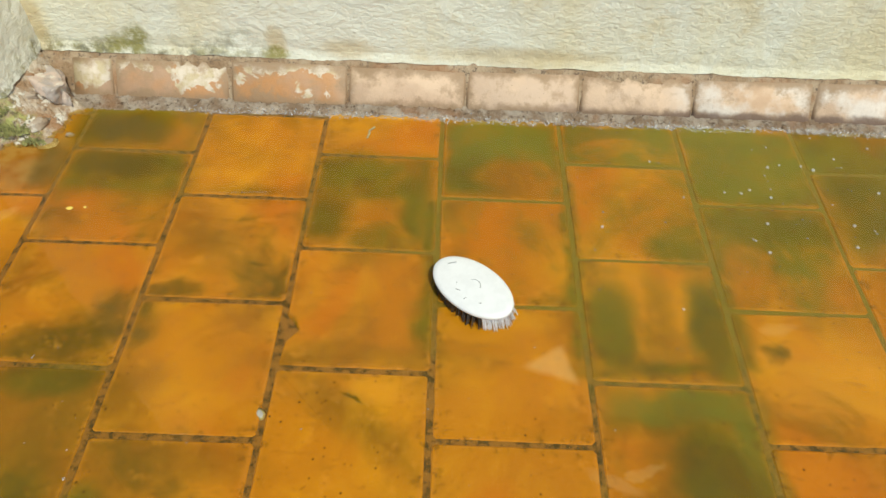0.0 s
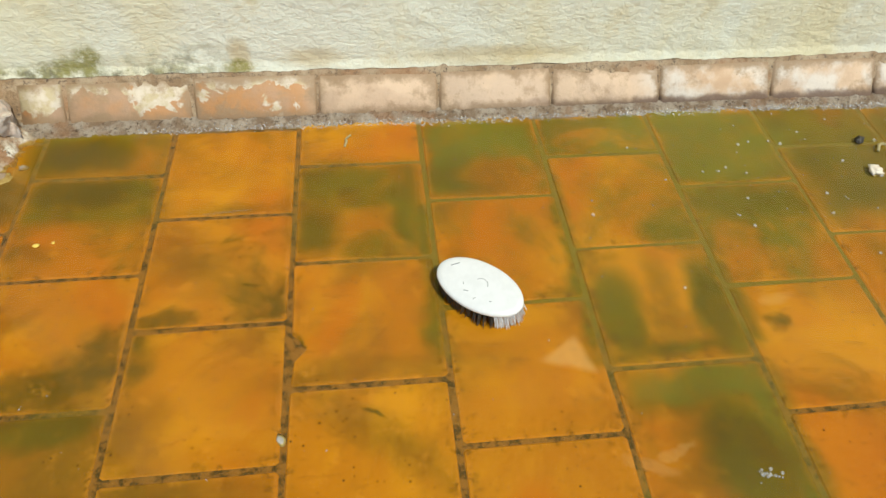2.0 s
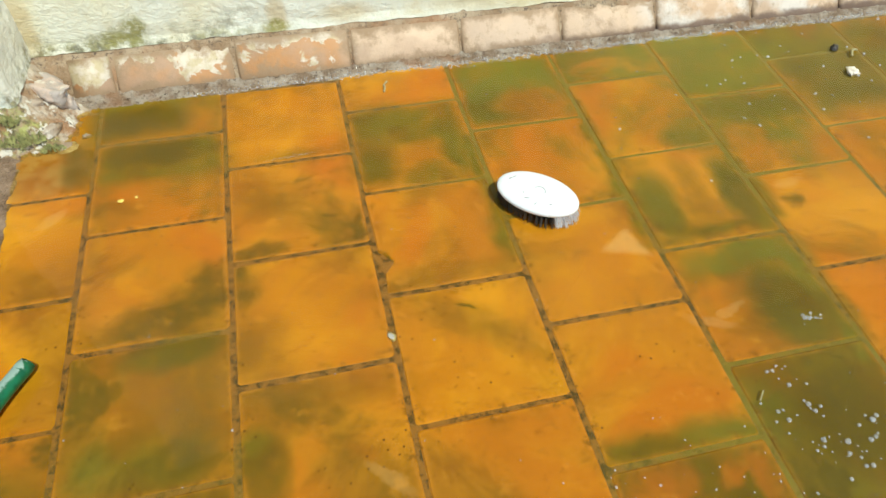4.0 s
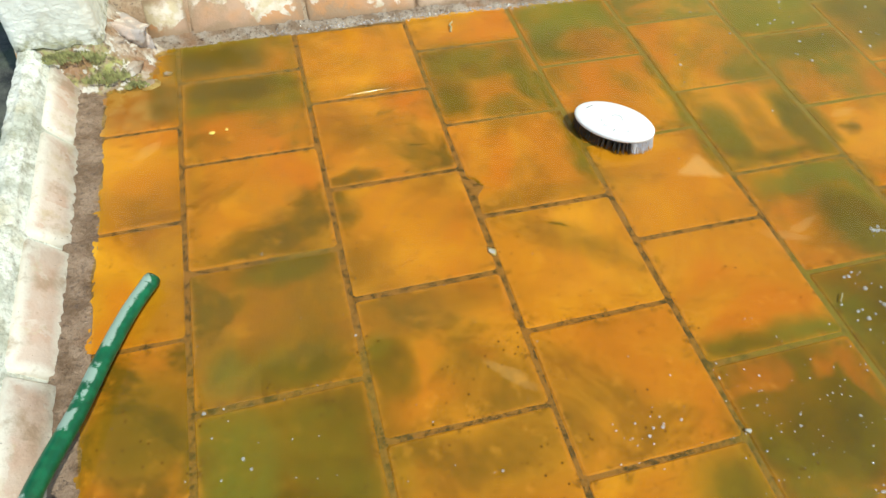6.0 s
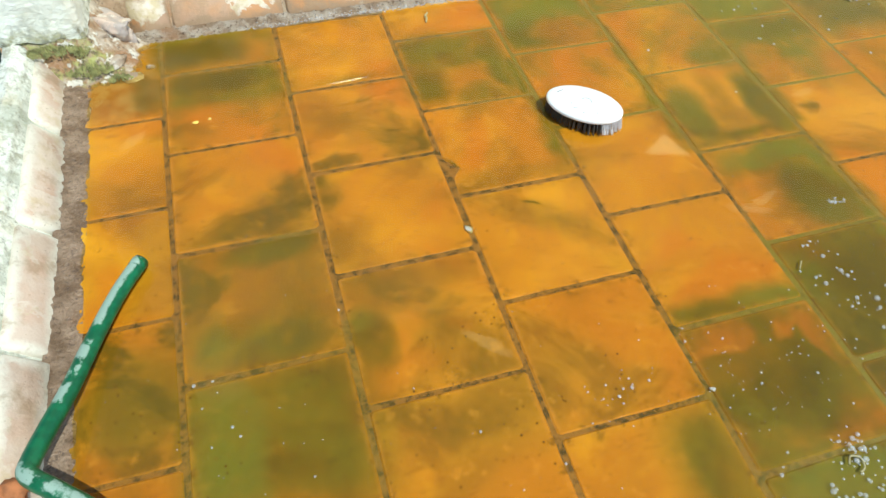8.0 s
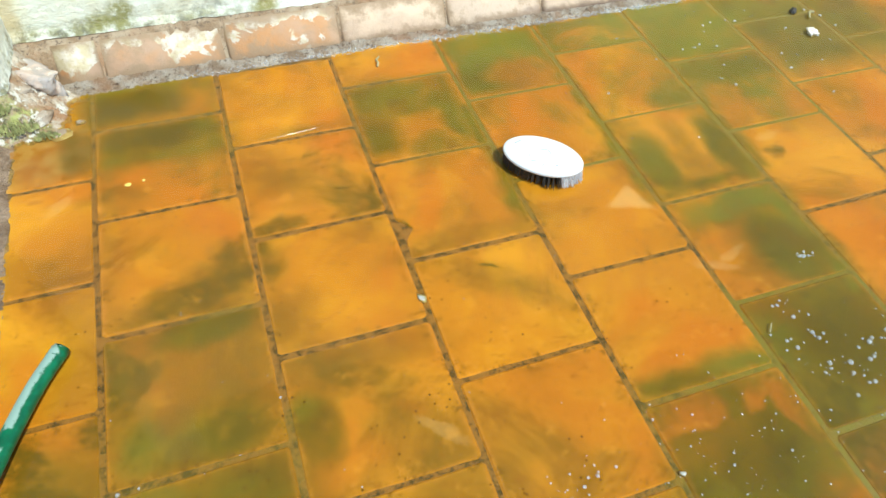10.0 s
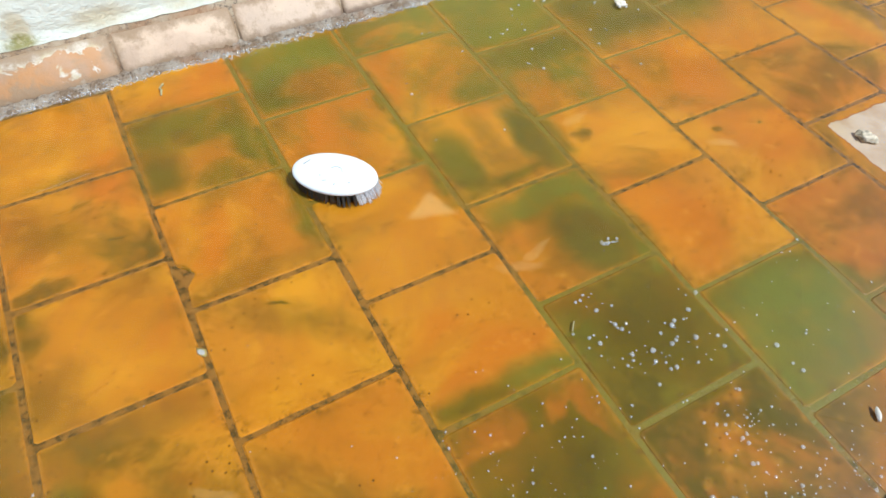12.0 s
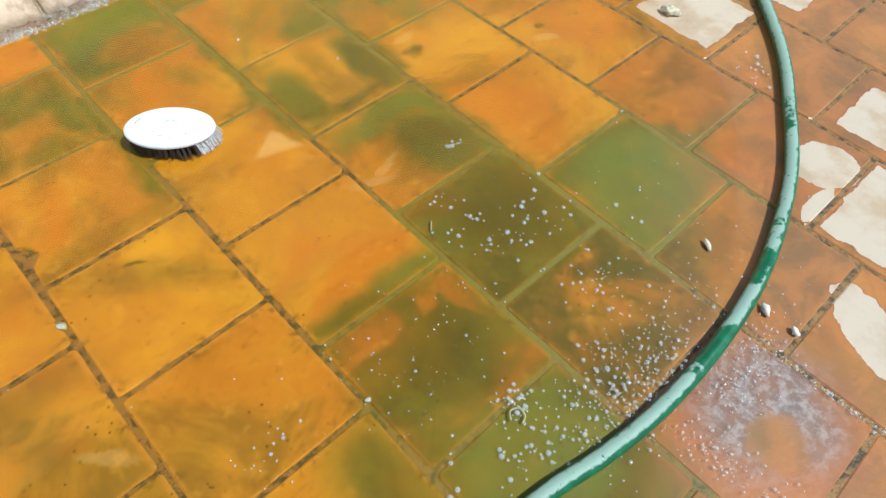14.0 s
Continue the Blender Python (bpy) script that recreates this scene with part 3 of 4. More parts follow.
def sheet(name, material, nu, nv, fn, smooth=True):
    """A grid whose points come from fn(u, v), u and v from 0 to 1."""
    verts = [fn(i / nu, j / nv) for j in range(nv + 1) for i in range(nu + 1)]
    w = nu + 1
    faces = [(j * w + i, j * w + i + 1, (j + 1) * w + i + 1, (j + 1) * w + i) for j in range(nv) for i in range(nu)]
    return new(name, mesh_of(name, verts, faces, material, smooth))


def wob(x, y, z, s, a, octaves=4):
    return a * noise.fractal(Vector((x * s, y * s, z * s)), 1.0, 2.0, octaves)


def chamfer_box(sx, sy, sz, c, jitter=0.0, rng=None):
    """Box with all edges chamfered, centred, 44 triangles."""
    bm = bmesh.new()
    bmesh.ops.create_cube(bm, size=1, matrix=Matrix.Diagonal((sx, sy, sz, 1)))
    bmesh.ops.bevel(bm, geom=bm.edges[:], offset=c, segments=1, profile=0.5, affect="EDGES")
    if jitter:
        for v in bm.verts:
            v.co += Vector((rng.uniform(-1, 1), rng.uniform(-1, 1), rng.uniform(-1, 1))) * jitter
    return bm


def tube(bm, pts, radius, sides=14):
    """A round tube along pts, closed at both ends."""
    rings = []
    side = Vector((0, 0, 1))
    for i, p in enumerate(pts):
        d = (pts[min(i + 1, len(pts) - 1)] - pts[max(i - 1, 0)]).normalized()
        a = d.cross(side).normalized()
        b = a.cross(d).normalized()
        r = radius(i / (len(pts) - 1)) if callable(radius) else radius
        rings.append([bm.verts.new(p + (a * math.cos(k * math.tau / sides) + b * math.sin(k * math.tau / sides)) * r) for k in range(sides)])
    for r0, r1 in zip(rings, rings[1:]):
        for k in range(sides):
            bm.faces.new((r0[k], r0[(k + 1) % sides], r1[(k + 1) % sides], r1[k]))
    bm.faces.new(rings[0][::-1])
    bm.faces.new(rings[-1])
    return bm


def spline(points, n):
    """Catmull-Rom through points, n steps a piece."""
    ps = [Vector(p) for p in points]
    ps = [2 * ps[0] - ps[1]] + ps + [2 * ps[-1] - ps[-2]]
    out = []
    for a, b, c, d in zip(ps, ps[1:], ps[2:], ps[3:]):
        for k in range(n):
            t = k / n
            out.append(0.5 * (2 * b + (c - a) * t + (2 * a - 5 * b + 4 * c - d) * t * t + (3 * b - a - 3 * c + d) * t ** 3))
    return out + [ps[-2]]


# ---- setting ----
EAST, SOUTH = 2.35, -1.79          # how far the paving runs
CURB = -0.877                    # foot of the west bricks
WALL = 1.045                     # foot of the north bricks
SLOPE_RUN, SLOPE_RISE = 0.055, 0.064

ground = sheet("ground", OUTSIDE, 60, 60, lambda u, v: (
    (u - 0.5) * 2 * (2 + 300 * abs(u - 0.5) ** 4 * 16), (v - 0.5) * 2 * (2 + 300 * abs(v - 0.5) ** 4 * 16), -0.26 + wob(u * 9, v * 9, 0, 4, 0.01)))
tagged(ground, "dark wet concrete ground lying lower than the paving", "ground", kind="structure")

slab_bm = bmesh.new()
bmesh.ops.create_cube(slab_bm, size=1, matrix=Matrix.Translation(((EAST - 0.98) / 2, (SOUTH + 1.4) / 2, -0.14)) @ Matrix.Diagonal((EAST + 0.98, 1.4 - SOUTH, 0.25, 1)))
slab = part("paving_bed", slab_bm, MORTAR)
tagged(slab, "raised mortar slab under the tiled paving", "slab", kind="structure")

floor = sheet("floor", GROUT, 120, 100, lambda u, v: (
    CURB + 0.02 + u * (EAST - CURB - 0.02), SOUTH + v * (WALL - SOUTH), -0.0018 + wob(u * 4, v * 4, 0, 30, 0.0008)))
tagged(floor, "silted grout bed between square terracotta floor tiles", "floor", kind="structure")


def wall_face(u, v):
    x = -1.02 + u * (EAST + 1.02)
    z = 0.0745 + wob(x, 0, 3, 14, 0.006) * (1 - v) + v * 1.42
    lip = max(0.0, 1 - v * 1.42 / 0.018)
    y = WALL + 0.062 - 0.005 * lip + wob(x, z, 0, 6, 0.003) + wob(x, z, 5, 40, 0.0012)
    return x, y, z


wall_north = sheet("wall_north", PLASTER, 420, 130, lambda u, v: wall_face(u, v * v))
tagged(wall_north, "cream plastered wall with moss and brown stains above a brick skirting", "wall", kind="structure")
thick = wall_north.modifiers.new("thickness", "SOLIDIFY")
thick.thickness, thick.offset = 0.2, -1.0


def north_backing(u, v):
    x = -0.95 + u * (EAST + 0.95)
    y = WALL - 0.002 + v * (SLOPE_RUN + 0.035)
    z = -0.004 + min(v * 1.5, 1.0) * (SLOPE_RISE + 0.022) + wob(x, y, 0, 30, 0.004)
    return x, y + 0.006, z


backing = sheet("mortar_backing", MORTAR, 500, 8, north_backing)
tagged(backing, "brown mortar behind the brick skirting", "mortar", kind="structure")


def north_fillet(u, v):
    x = -0.93 + u * (EAST + 0.93)
    reach = 0.038 + wob(x, 0, 7, 5, 0.006)
    y = WALL + 0.008 - v * reach
    z = 0.006 * (1 - v) ** 1.2 + 0.003 * (1 - v) - 0.001 * v + wob(x, y, 1, 70, 0.0026) + wob(x, y, 2, 220, 0.0014)
    return x, y, z


fillet = sheet("mortar_fillet", FILLET, 900, 12, north_fillet, smooth=False)
tagged(fillet, "wet gritty mortar fillet along the wall foot", "mortar", kind="structure")


def west_fillet(u, v):
    y = SOUTH + u * (0.93 - SOUTH)
    reach = 0.046 + wob(0, y, 7, 4, 0.007)
    x = CURB - 0.008 + v * reach
    z = 0.010 * (1 - v) ** 1.2 + 0.003 * (1 - v) - 0.001 * v + wob(x, y, 1, 60, 0.003) + wob(x, y, 2, 200, 0.0014)
    return x, y, z


fillet_west = sheet("mortar_fillet", DAMP, 700, 12, west_fillet, smooth=False)
tagged(fillet_west, "rough brown mortar fillet along the low kerb", "mortar", kind="structure")


# low kerb on the west: sloping brick face, plaster crest, outer face
def kerb_crest(u, v):
    y = SOUTH + u * (1.12 - SOUTH)
    prof = ((0.0, -0.006), (0.24, 0.026), (0.40, 0.048), (0.52, 0.070), (0.70, 0.082), (0.90, 0.076), (1.0, 0.045), (1.0, -0.27))
    k = v * (len(prof) - 1)
    i = min(int(k), len(prof) - 2)
    f = k - i
    a, z = (prof[i][0] * (1 - f) + prof[i + 1][0] * f), (prof[i][1] * (1 - f) + prof[i + 1][1] * f)
    rough = 1.0 if v > 0.35 else 0.4
    return CURB - 0.004 - a * 0.098 + wob(y, z, 1, 14, 0.002) * rough + wob(y, z, 6, 70, 0.002) * rough, y, z + wob(y, a, 3, 20, 0.003) * rough + wob(y, a * 0.1, 9, 70, 0.003) * rough


kerb = sheet("kerb", CHALK, 460, 42, kerb_crest)
tagged(kerb, "low white plastered kerb with chipped crest over sloping bricks", "kerb", kind="structure")


def corner_block(u, v):
    """Plastered pier standing on the kerb against the wall: a ragged foot, round arrises, three faces."""
    x0, x1, y0, y1, r = -0.975, -0.822, 0.945, 1.125, 0.014
    line = [(x0, y1), (x0, y0 + r), (x0 + r * 0.3, y0 + r * 0.3), (x0 + r, y0), (x1 - r, y0), (x1 - r * 0.3, y0 + r * 0.3), (x1, y0 + r), (x1, y1)]
    lengths = [math.dist(a, b) for a, b in zip(line, line[1:])]
    d = u * sum(lengths)
    for (ax, ay), (bx, by), ln in zip(line, line[1:], lengths):
        if d <= ln or (bx, by) == line[-1]:
            f = min(d / ln, 1.0)
            x, y = ax + (bx - ax) * f, ay + (by - ay) * f
            break
        d -= ln
    z = 0.078 + wob(x, y, 3, 26, 0.008) * (1 - v) + 1.42 * v ** 2.2
    flare = 0.003 * max(0.0, 1 - (z - 0.06) / 0.05)
    return x + flare * (1 if x > -0.9 else -1) + wob(y, z, 3, 9, 0.004) + wob(y, z, 9, 45, 0.0013), y - flare + wob(x, z, 7, 9, 0.004) + wob(x, z, 2, 45, 0.0013), z


block = sheet("plaster_pier", PIER, 150, 150, corner_block)
tagged(block, "weathered pale plaster pier standing on the kerb in the corner", "pier", kind="structure")


cap = part("pier_top", chamfer_box(0.165, 0.190, 0.020, 0.003), PIER, block)
cap.matrix_basis = pose(-0.8985, 1.036, 1.494)


def corner_heap(u, v):
    """Old mortar under the pier's foot, sloping down and thinning out over the tiles."""
    inner = spline([(-0.975, 0.956, 0.088), (-0.90, 0.953, 0.090), (-0.838, 0.955, 0.089), (-0.826, 0.985, 0.088), (-0.828, 1.05, 0.090), (-0.828, 1.10, 0.090)], 10)
    outer = spline([(-0.970, 0.885, 0.030), (-0.895, 0.875, 0.004), (-0.825, 0.868, -0.006), (-0.765, 0.880, -0.006), (-0.726, 0.930, -0.006), (-0.716, 0.990, -0.006), (-0.755, 1.048, 0.002)], 10)
    a = inner[round(u * (len(inner) - 1))]
    k = u * (len(outer) - 1)
    i = min(int(k), len(outer) - 2)
    b = outer[i].lerp(outer[i + 1], k - i)
    x, y = a.x + (b.x - a.x) * v, a.y + (b.y - a.y) * v
    drop = 1 - (1 - v) ** 1.7
    rough = wob(x, y, 1, 24, 0.010) + wob(x, y, 2, 60, 0.006) + wob(x, y, 4, 180, 0.0022)
    return x, y, a.z + (b.z - a.z) * drop + rough * (0.35 + 2.2 * v * (1 - v))


heap = sheet("mortar_heap", RUBBLE, 110, 60, corner_heap, smooth=False)
tagged(heap, "mossy crumbling mortar in the corner of wall and kerb", "mortar", kind="structure")

# ---- water ----
PITCH, X0 = 0.2355, -0.003


def water_edge():
    """Outline of the pool, counted round from the north-west."""
    return [(-0.835, 1.01), (-0.84, 0.2), (-0.84, -1.2), (-0.2, -1.1), (0.16, -0.5), (0.27, -0.31), (0.44, -0.25), (0.66, -0.16), (0.90, 0.02), (1.05, 0.22), (1.35, 0.45), (1.7, 1.012), (0.8, 1.012)]


def make_water():
    ring = []
    pts = [Vector((x, y, 0)) for x, y in water_edge()]
    for a, b in zip(pts, pts[1:] + pts[:1]):
        n = max(2, int((b - a).length / 0.02))
        for k in range(n):
            p = a.lerp(b, k / n)
            ring.append((p.x + wob(p.x, p.y, 1, 9, 0.012), p.y + wob(p.x, p.y, 4, 9, 0.012), 0.0042))
    bm = bmesh.new()
    bm.faces.new([bm.verts.new(p) for p in ring])
    bmesh.ops.triangulate(bm, faces=bm.faces[:])
    bm.normal_update()
    if sum(f.normal.z for f in bm.faces) < 0:
        bmesh.ops.reverse_faces(bm, faces=bm.faces[:])
    return part("water", bm, WATER)


water = make_water()
tagged(water, "shallow amber water standing over the tiles", "water", kind="structure")


# a bead of water standing along one tile's edge
def water_bead():
    bm = bmesh.new()
    pts = [Vector((-0.402 + 0.092 * k / 23, 0.7880 + 0.0072 * k / 23, 0.0040 + 0.0002 * math.sin(k * 0.9))) for k in range(24)]
    tube(bm, pts, lambda t: 0.0003 + 0.0019 * math.sin(math.pi * min(max(t, 0.02), 0.98)) ** 0.5, 16)
    return part("water_bead", bm, BEAD, water, smooth=True)


water_bead()

# ---- brush ----
def scrub_brush():
    LEAN = 6.5
    base = holder("scrub_brush", pose(0.0585, 0.578, -0.003, LEAN, 0, math.degrees(math.atan2(-0.63, 0.77))))
    tagged(base, "white oval plastic scrubbing brush lying bristles down on wet tiles", "brush")
    A, B = 0.0745, 0.0430
    bm = bmesh.new()
    prof = [(0.0, 0.0455), (0.30, 0.0455), (0.60, 0.0450), (0.86, 0.0437), (0.965, 0.0424), (0.995, 0.0402), (1.0, 0.0374), (0.985, 0.0352), (0.94, 0.0342), (0.0, 0.0342)]
    n = 72
    rings = []
    for s, z in prof:
        if s == 0:
            rings.append([bm.verts.new((0, 0, z))])
        else:
            rings.append([bm.verts.new((A * s * math.cos(k * math.tau / n), B * s * math.sin(k * math.tau / n), z)) for k in range(n)])
    for r0, r1 in zip(rings, rings[1:]):
        for k in range(n):
            j = (k + 1) % n
            if len(r0) == 1:
                bm.faces.new((r0[0], r1[k], r1[j]))
            elif len(r1) == 1:
                bm.faces.new((r0[j], r0[k], r1[0]))
            else:
                bm.faces.new((r0[k], r1[k], r1[j], r0[j]))
    plate = part("back_plate", bm, WHITE, base, "glossy white oval plastic plate", True)
    bm = bmesh.new()
    tube(bm, [Vector((0.011 * math.cos(a) + 0.002, 0.011 * math.sin(a), 0.0456)) for a in np.linspace(0.2, 2.6, 20)], 0.0006, 6)
    part("moulded_ring", bm, plain("grey_plastic_edge", (0.36, 0.37, 0.38), 0.4), plate, "faint moulded ring mark", True)
    grey = plain("grey_scuff", (0.28, 0.29, 0.30), 0.5)
    for mx, my, ln, an in ((-0.012, -0.021, 0.008, 0.3), (0.006, -0.026, 0.005, 1.2), (-0.022, -0.012, 0.004, 2.0), (-0.052, 0.012, 0.014, 0.9), (0.030, -0.018, 0.004, 0.5)):
        d = Vector((math.cos(an), math.sin(an), 0)) * ln / 2
        c = Vector((mx, my, 0.0450 - 0.9 * max(0.0, math.hypot(mx / A, my / B) - 0.55) * 0.003))
        part("scuff_mark", tube(bmesh.new(), [c - d, c, c + d], 0.0007, 5), grey, plate, "grey scuff mark", True)
    rng = random.Random(4)
    # the second set paints the brush's shaded side dark
    for name, mat, lo, hi, label in (("bristles", BRISTLE, 0.0, 9.0, "flared white nylon bristles"), ("bristles", GREY_BRISTLE, -9.0, 0.0, "nylon bristles coloured dark as the brush's shaded side")):
        bm = bmesh.new()
        for ring, count in ((0.90, 46), (0.72, 36), (0.5, 24), (0.25, 12)):
            for k in range(count):
                a = (k + rng.uniform(-0.2, 0.2)) * math.tau / count
                ca, sa = math.cos(a), math.sin(a)
                if not lo <= ca * 1.0 + 0.30 * sa - 0.42 < hi:
                    continue
                for _ in range(9):
                    fx, fy = rng.gauss(0, 0.0016), rng.gauss(0, 0.0016)
                    spread = 0.002 + 0.007 * ring * (1 if ca > 0.2 else 0.0)
                    top = Vector((A * ring * ca + fx, B * ring * sa + fy, 0.035))
                    end = Vector((top.x + ca * spread + rng.gauss(0, 0.0016), top.y + sa * spread + rng.gauss(0, 0.0016), 0.0))
                    end.z = 0.0045 - end.y * math.tan(radians(LEAN)) + rng.uniform(0.0, 0.004)
                    w = Vector((-sa, ca, 0)) * 0.0006
                    d = Vector((ca, sa, 0)) * 0.0006
                    v = [bm.verts.new(p) for p in (top + w, top - w * 0.5 + d, top - w * 0.5 - d, end + w, end - w * 0.5 + d, end - w * 0.5 - d)]
                    for i in range(3):
                        bm.faces.new((v[i], v[(i + 1) % 3], v[3 + (i + 1) % 3], v[3 + i]))
        part(name, bm, mat, base, label)
    return base


scrub_brush()


# ---- hose ----
def garden_hose():
    base = holder("garden_hose", pose(0.6, -0.24, 0))
    tagged(base, "worn green rubber garden hose looped over wet tiles", "hose")
    inv = Matrix.Translation((-0.6, 0.24, 0))
    R = 0.0120
    bm = bmesh.new()
    line = spline([(-0.752, 0.414, 0.022), (-0.782, 0.361, 0.024), (-0.812, 0.289, 0.028), (-0.837, 0.211, 0.038), (-0.859, 0.148, 0.050), (-0.869, 0.112, 0.058),
                   (-0.869, 0.096, 0.062), (-0.857, 0.083, 0.062), (-0.834, 0.065, 0.056), (-0.79, 0.025, 0.042), (-0.70, -0.09, 0.022), (-0.58, -0.22, 0.0128), (-0.42, -0.31, 0.0128), (-0.25, -0.31, 0.0128),
                   (-0.10, -0.265, 0.0128), (0.0, -0.240, 0.0128), (0.08, -0.243, 0.0128), (0.174, -0.262, 0.0128), (0.281, -0.273, 0.0128), (0.409, -0.270, 0.0128), (0.533, -0.254, 0.0128),
                   (0.657, -0.220, 0.0128), (0.785, -0.169, 0.0128), (0.91, -0.096, 0.0128), (1.05, -0.002, 0.0128), (1.18, 0.115, 0.0128), (1.30, 0.235, 0.0128), (1.43, 0.37, 0.0128),
                   (1.62, 0.53, 0.0128), (1.88, 0.64, 0.0128), (2.25, 0.66, 0.0128)], 14)
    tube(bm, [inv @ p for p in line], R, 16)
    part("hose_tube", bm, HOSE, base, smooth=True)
    bm = bmesh.new()
    a, b = inv @ line[0], inv @ line[3]
    d = (a - b).normalized()
    tube(bm, [b, b.lerp(a, 0.5), a, a + d * 0.004, a + d * 0.004 - d * 0.012], lambda t: R + 0.0003 if t < 0.7 else (R - 0.001 if t < 0.9 else R * 0.72), 16)
    part("hose_end", bm, HOSE, base, "cut green hose end", True)
    return base


garden_hose()


# ---- small things ----
def lump(name, x, y, z, sx, sy, sz, material, label, category, seed, turn=0.0, rough=0.25, sub=2):
    bm = bmesh.new()
    bmesh.ops.create_icosphere(bm, subdivisions=sub, radius=1)
    rng = random.Random(seed)
    facets = [Vector((rng.gauss(0, 1), rng.gauss(0, 1), rng.gauss(0, 1))).normalized() for _ in range(9)]
    for v in bm.verts:
        n = v.co.normalized()
        if category in ("brick", "stone", "pebble"):
            for f in facets:
                d = v.co.dot(f) - 0.62
                if d > 0:
                    v.co -= f * d
        v.co *= 1 + rough * noise.fractal(n * 1.7 + Vector((seed * 3.1, seed, 0)), 1.0, 2.0, 3)
        v.co.x *= sx
        v.co.y *= sy
        v.co.z *= sz
    bmesh.ops.recalc_face_normals(bm, faces=bm.faces[:])
    ob = part(name, bm, material, smooth=True)
    ob.matrix_basis = pose(x, y, z, 0, 0, turn)
    return tagged(ob, label, category, {"pebble": "pebbles on the paving", "petal": "petals on the water", "stone": "stones in the corner"}.get(category, ""))


lump("broken_brick", -0.792, 1.030, 0.036, 0.072, 0.040, 0.038, PINK, "broken pale pink brick lump in the wall corner", "brick", 3, -46, 0.30, 4)
lump("stone", -0.812, 0.980, 0.054, 0.020, 0.010, 0.010, CHIPS, "small pale stone set in mossy mortar", "stone", 5, 20, 0.4, 3)
lump("stone", -0.790, 0.940, 0.020, 0.028, 0.018, 0.010, CHIPS, "flat pale stone set in mossy mortar", "stone", 8, 60, 0.4, 3)


lump("stone", -0.847, 0.955, 0.058, 0.022, 0.014, 0.012, CHIPS, "small angular stone in mossy mortar under the pier", "stone", 12, 40, 0.45, 3)
lump("stone", -0.730, 0.930, 0.002, 0.010, 0.008, 0.007, CHIPS, "tiny greyish stone at the water's edge", "stone", 14, 10, 0.4, 3)
lump("stone", -0.757, 0.905, -0.001, 0.026, 0.020, 0.007, CHIPS, "flat greyish stone at the mortar's foot", "stone", 19, 30, 0.3, 3)


def moss_patch(x, y, z, rx, ry, seed, label, count=260):
    """A cushion of many tiny tufts."""
    rng = random.Random(seed)
    bm = bmesh.new()
    for _ in range(count):
        a, r = rng.uniform(0, math.tau), math.sqrt(rng.random())
        px, py = rx * r * math.cos(a), ry * r * math.sin(a)
        h = rng.uniform(0.002, 0.006) * (1.2 - 0.6 * r)
        w = rng.uniform(0.0010, 0.0024)
        pz = noise.noise(Vector((px * 60, py * 60, seed))) * 0.004 + 0.008 * (1 - r)
        foot = [bm.verts.new((px + w * math.cos(a + k * 2.094), py + w * math.sin(a + k * 2.094), pz - 0.004)) for k in range(3)]
        tip = bm.verts.new((px + rng.uniform(-1, 1) * 0.002, py + rng.uniform(-1, 1) * 0.002, pz + h))
        for k in range(3):
            bm.faces.new((foot[k], foot[(k + 1) % 3], tip))
    ob = part("moss_patch", bm, MOSS)
    ob.matrix_basis = pose(x, y, z)
    return tagged(ob, label, "moss", kind="stuff")


moss_patch(-0.835, 0.915, 0.026, 0.045, 0.020, 2, "yellow green moss tuft on crumbling mortar", 520)
moss_patch(-0.895, 0.930, 0.066, 0.055, 0.014, 3, "yellow green moss under the plaster pier", 420)
moss_patch(-0.842, 0.938, 0.058, 0.018, 0.020, 4, "yellow green moss beside the plaster pier", 240)
moss_patch(-0.785, 0.900, 0.008, 0.024, 0.010, 6, "yellow green moss at the mortar's foot", 160)
lump("pebble", -0.241, 0.364, 0.002, 0.007, 0.011, 0.004, GREYSTONE, "tiny whitish pebble lying in a tile joint", "pebble", 1)
lump("pebble", 0.002, -0.004, 0.002, 0.006, 0.005, 0.004, GREYSTONE, "tiny whitish pebble lying in a tile joint", "pebble", 4)
lump("pebble", 0.512, -0.286, 0.006, 0.013, 0.007, 0.006, STONE, "pale crumb of stone beside the hose", "pebble", 7, 60, 0.3)
lump("pebble", 0.513, -0.334, 0.005, 0.010, 0.006, 0.006, STONE, "pale crumb of stone by a tile joint", "pebble", 9, 80, 0.3)
lump("pebble", 0.550, -0.162, 0.006, 0.012, 0.005, 0.005, STONE, "pale crumb of stone on wet tile", "pebble", 11, 60, 0.25)
lump("pebble", 0.865, 0.812, 0.008, 0.016, 0.012, 0.010, STONE, "pale shell-like pebble standing in the water", "pebble", 15, 20, 0.6, 3)
lump("pebble", 0.885, 0.905, 0.006, 0.012, 0.008, 0.007, GREY_BRISTLE, "dark pebble in the water by the wall", "pebble", 17, 50, 0.6, 3)
lump("broken_brick", -0.890, 0.090, 0.040, 0.022, 0.022, 0.014, RUST, "small broken orange brick chunk under the hose", "brick", 31, 10, 0.4, 3)
lump("petal", -0.654, 0.737, 0.004, 0.006, 0.004, 0.002, PETAL, "tiny yellow petal floating on the water", "petal", 21)
lump("petal", -0.628, 0.741, 0.004, 0.003, 0.003, 0.002, PETAL, "tiny yellow petal floating on the water", "petal", 22)


lump("dry_leaf", 1.012, 0.236, 0.007, 0.017, 0.010, 0.010, LEAF, "curled dry beige leaf on a half-dry tile", "leaf", 41, 120, 0.75, 3)


def twig(points, radius, label):
    bm = bmesh.new()
    tube(bm, spline(points, 8), radius, 6)
    return tagged(part("twig", bm, STRAW, smooth=True), label, "twig")


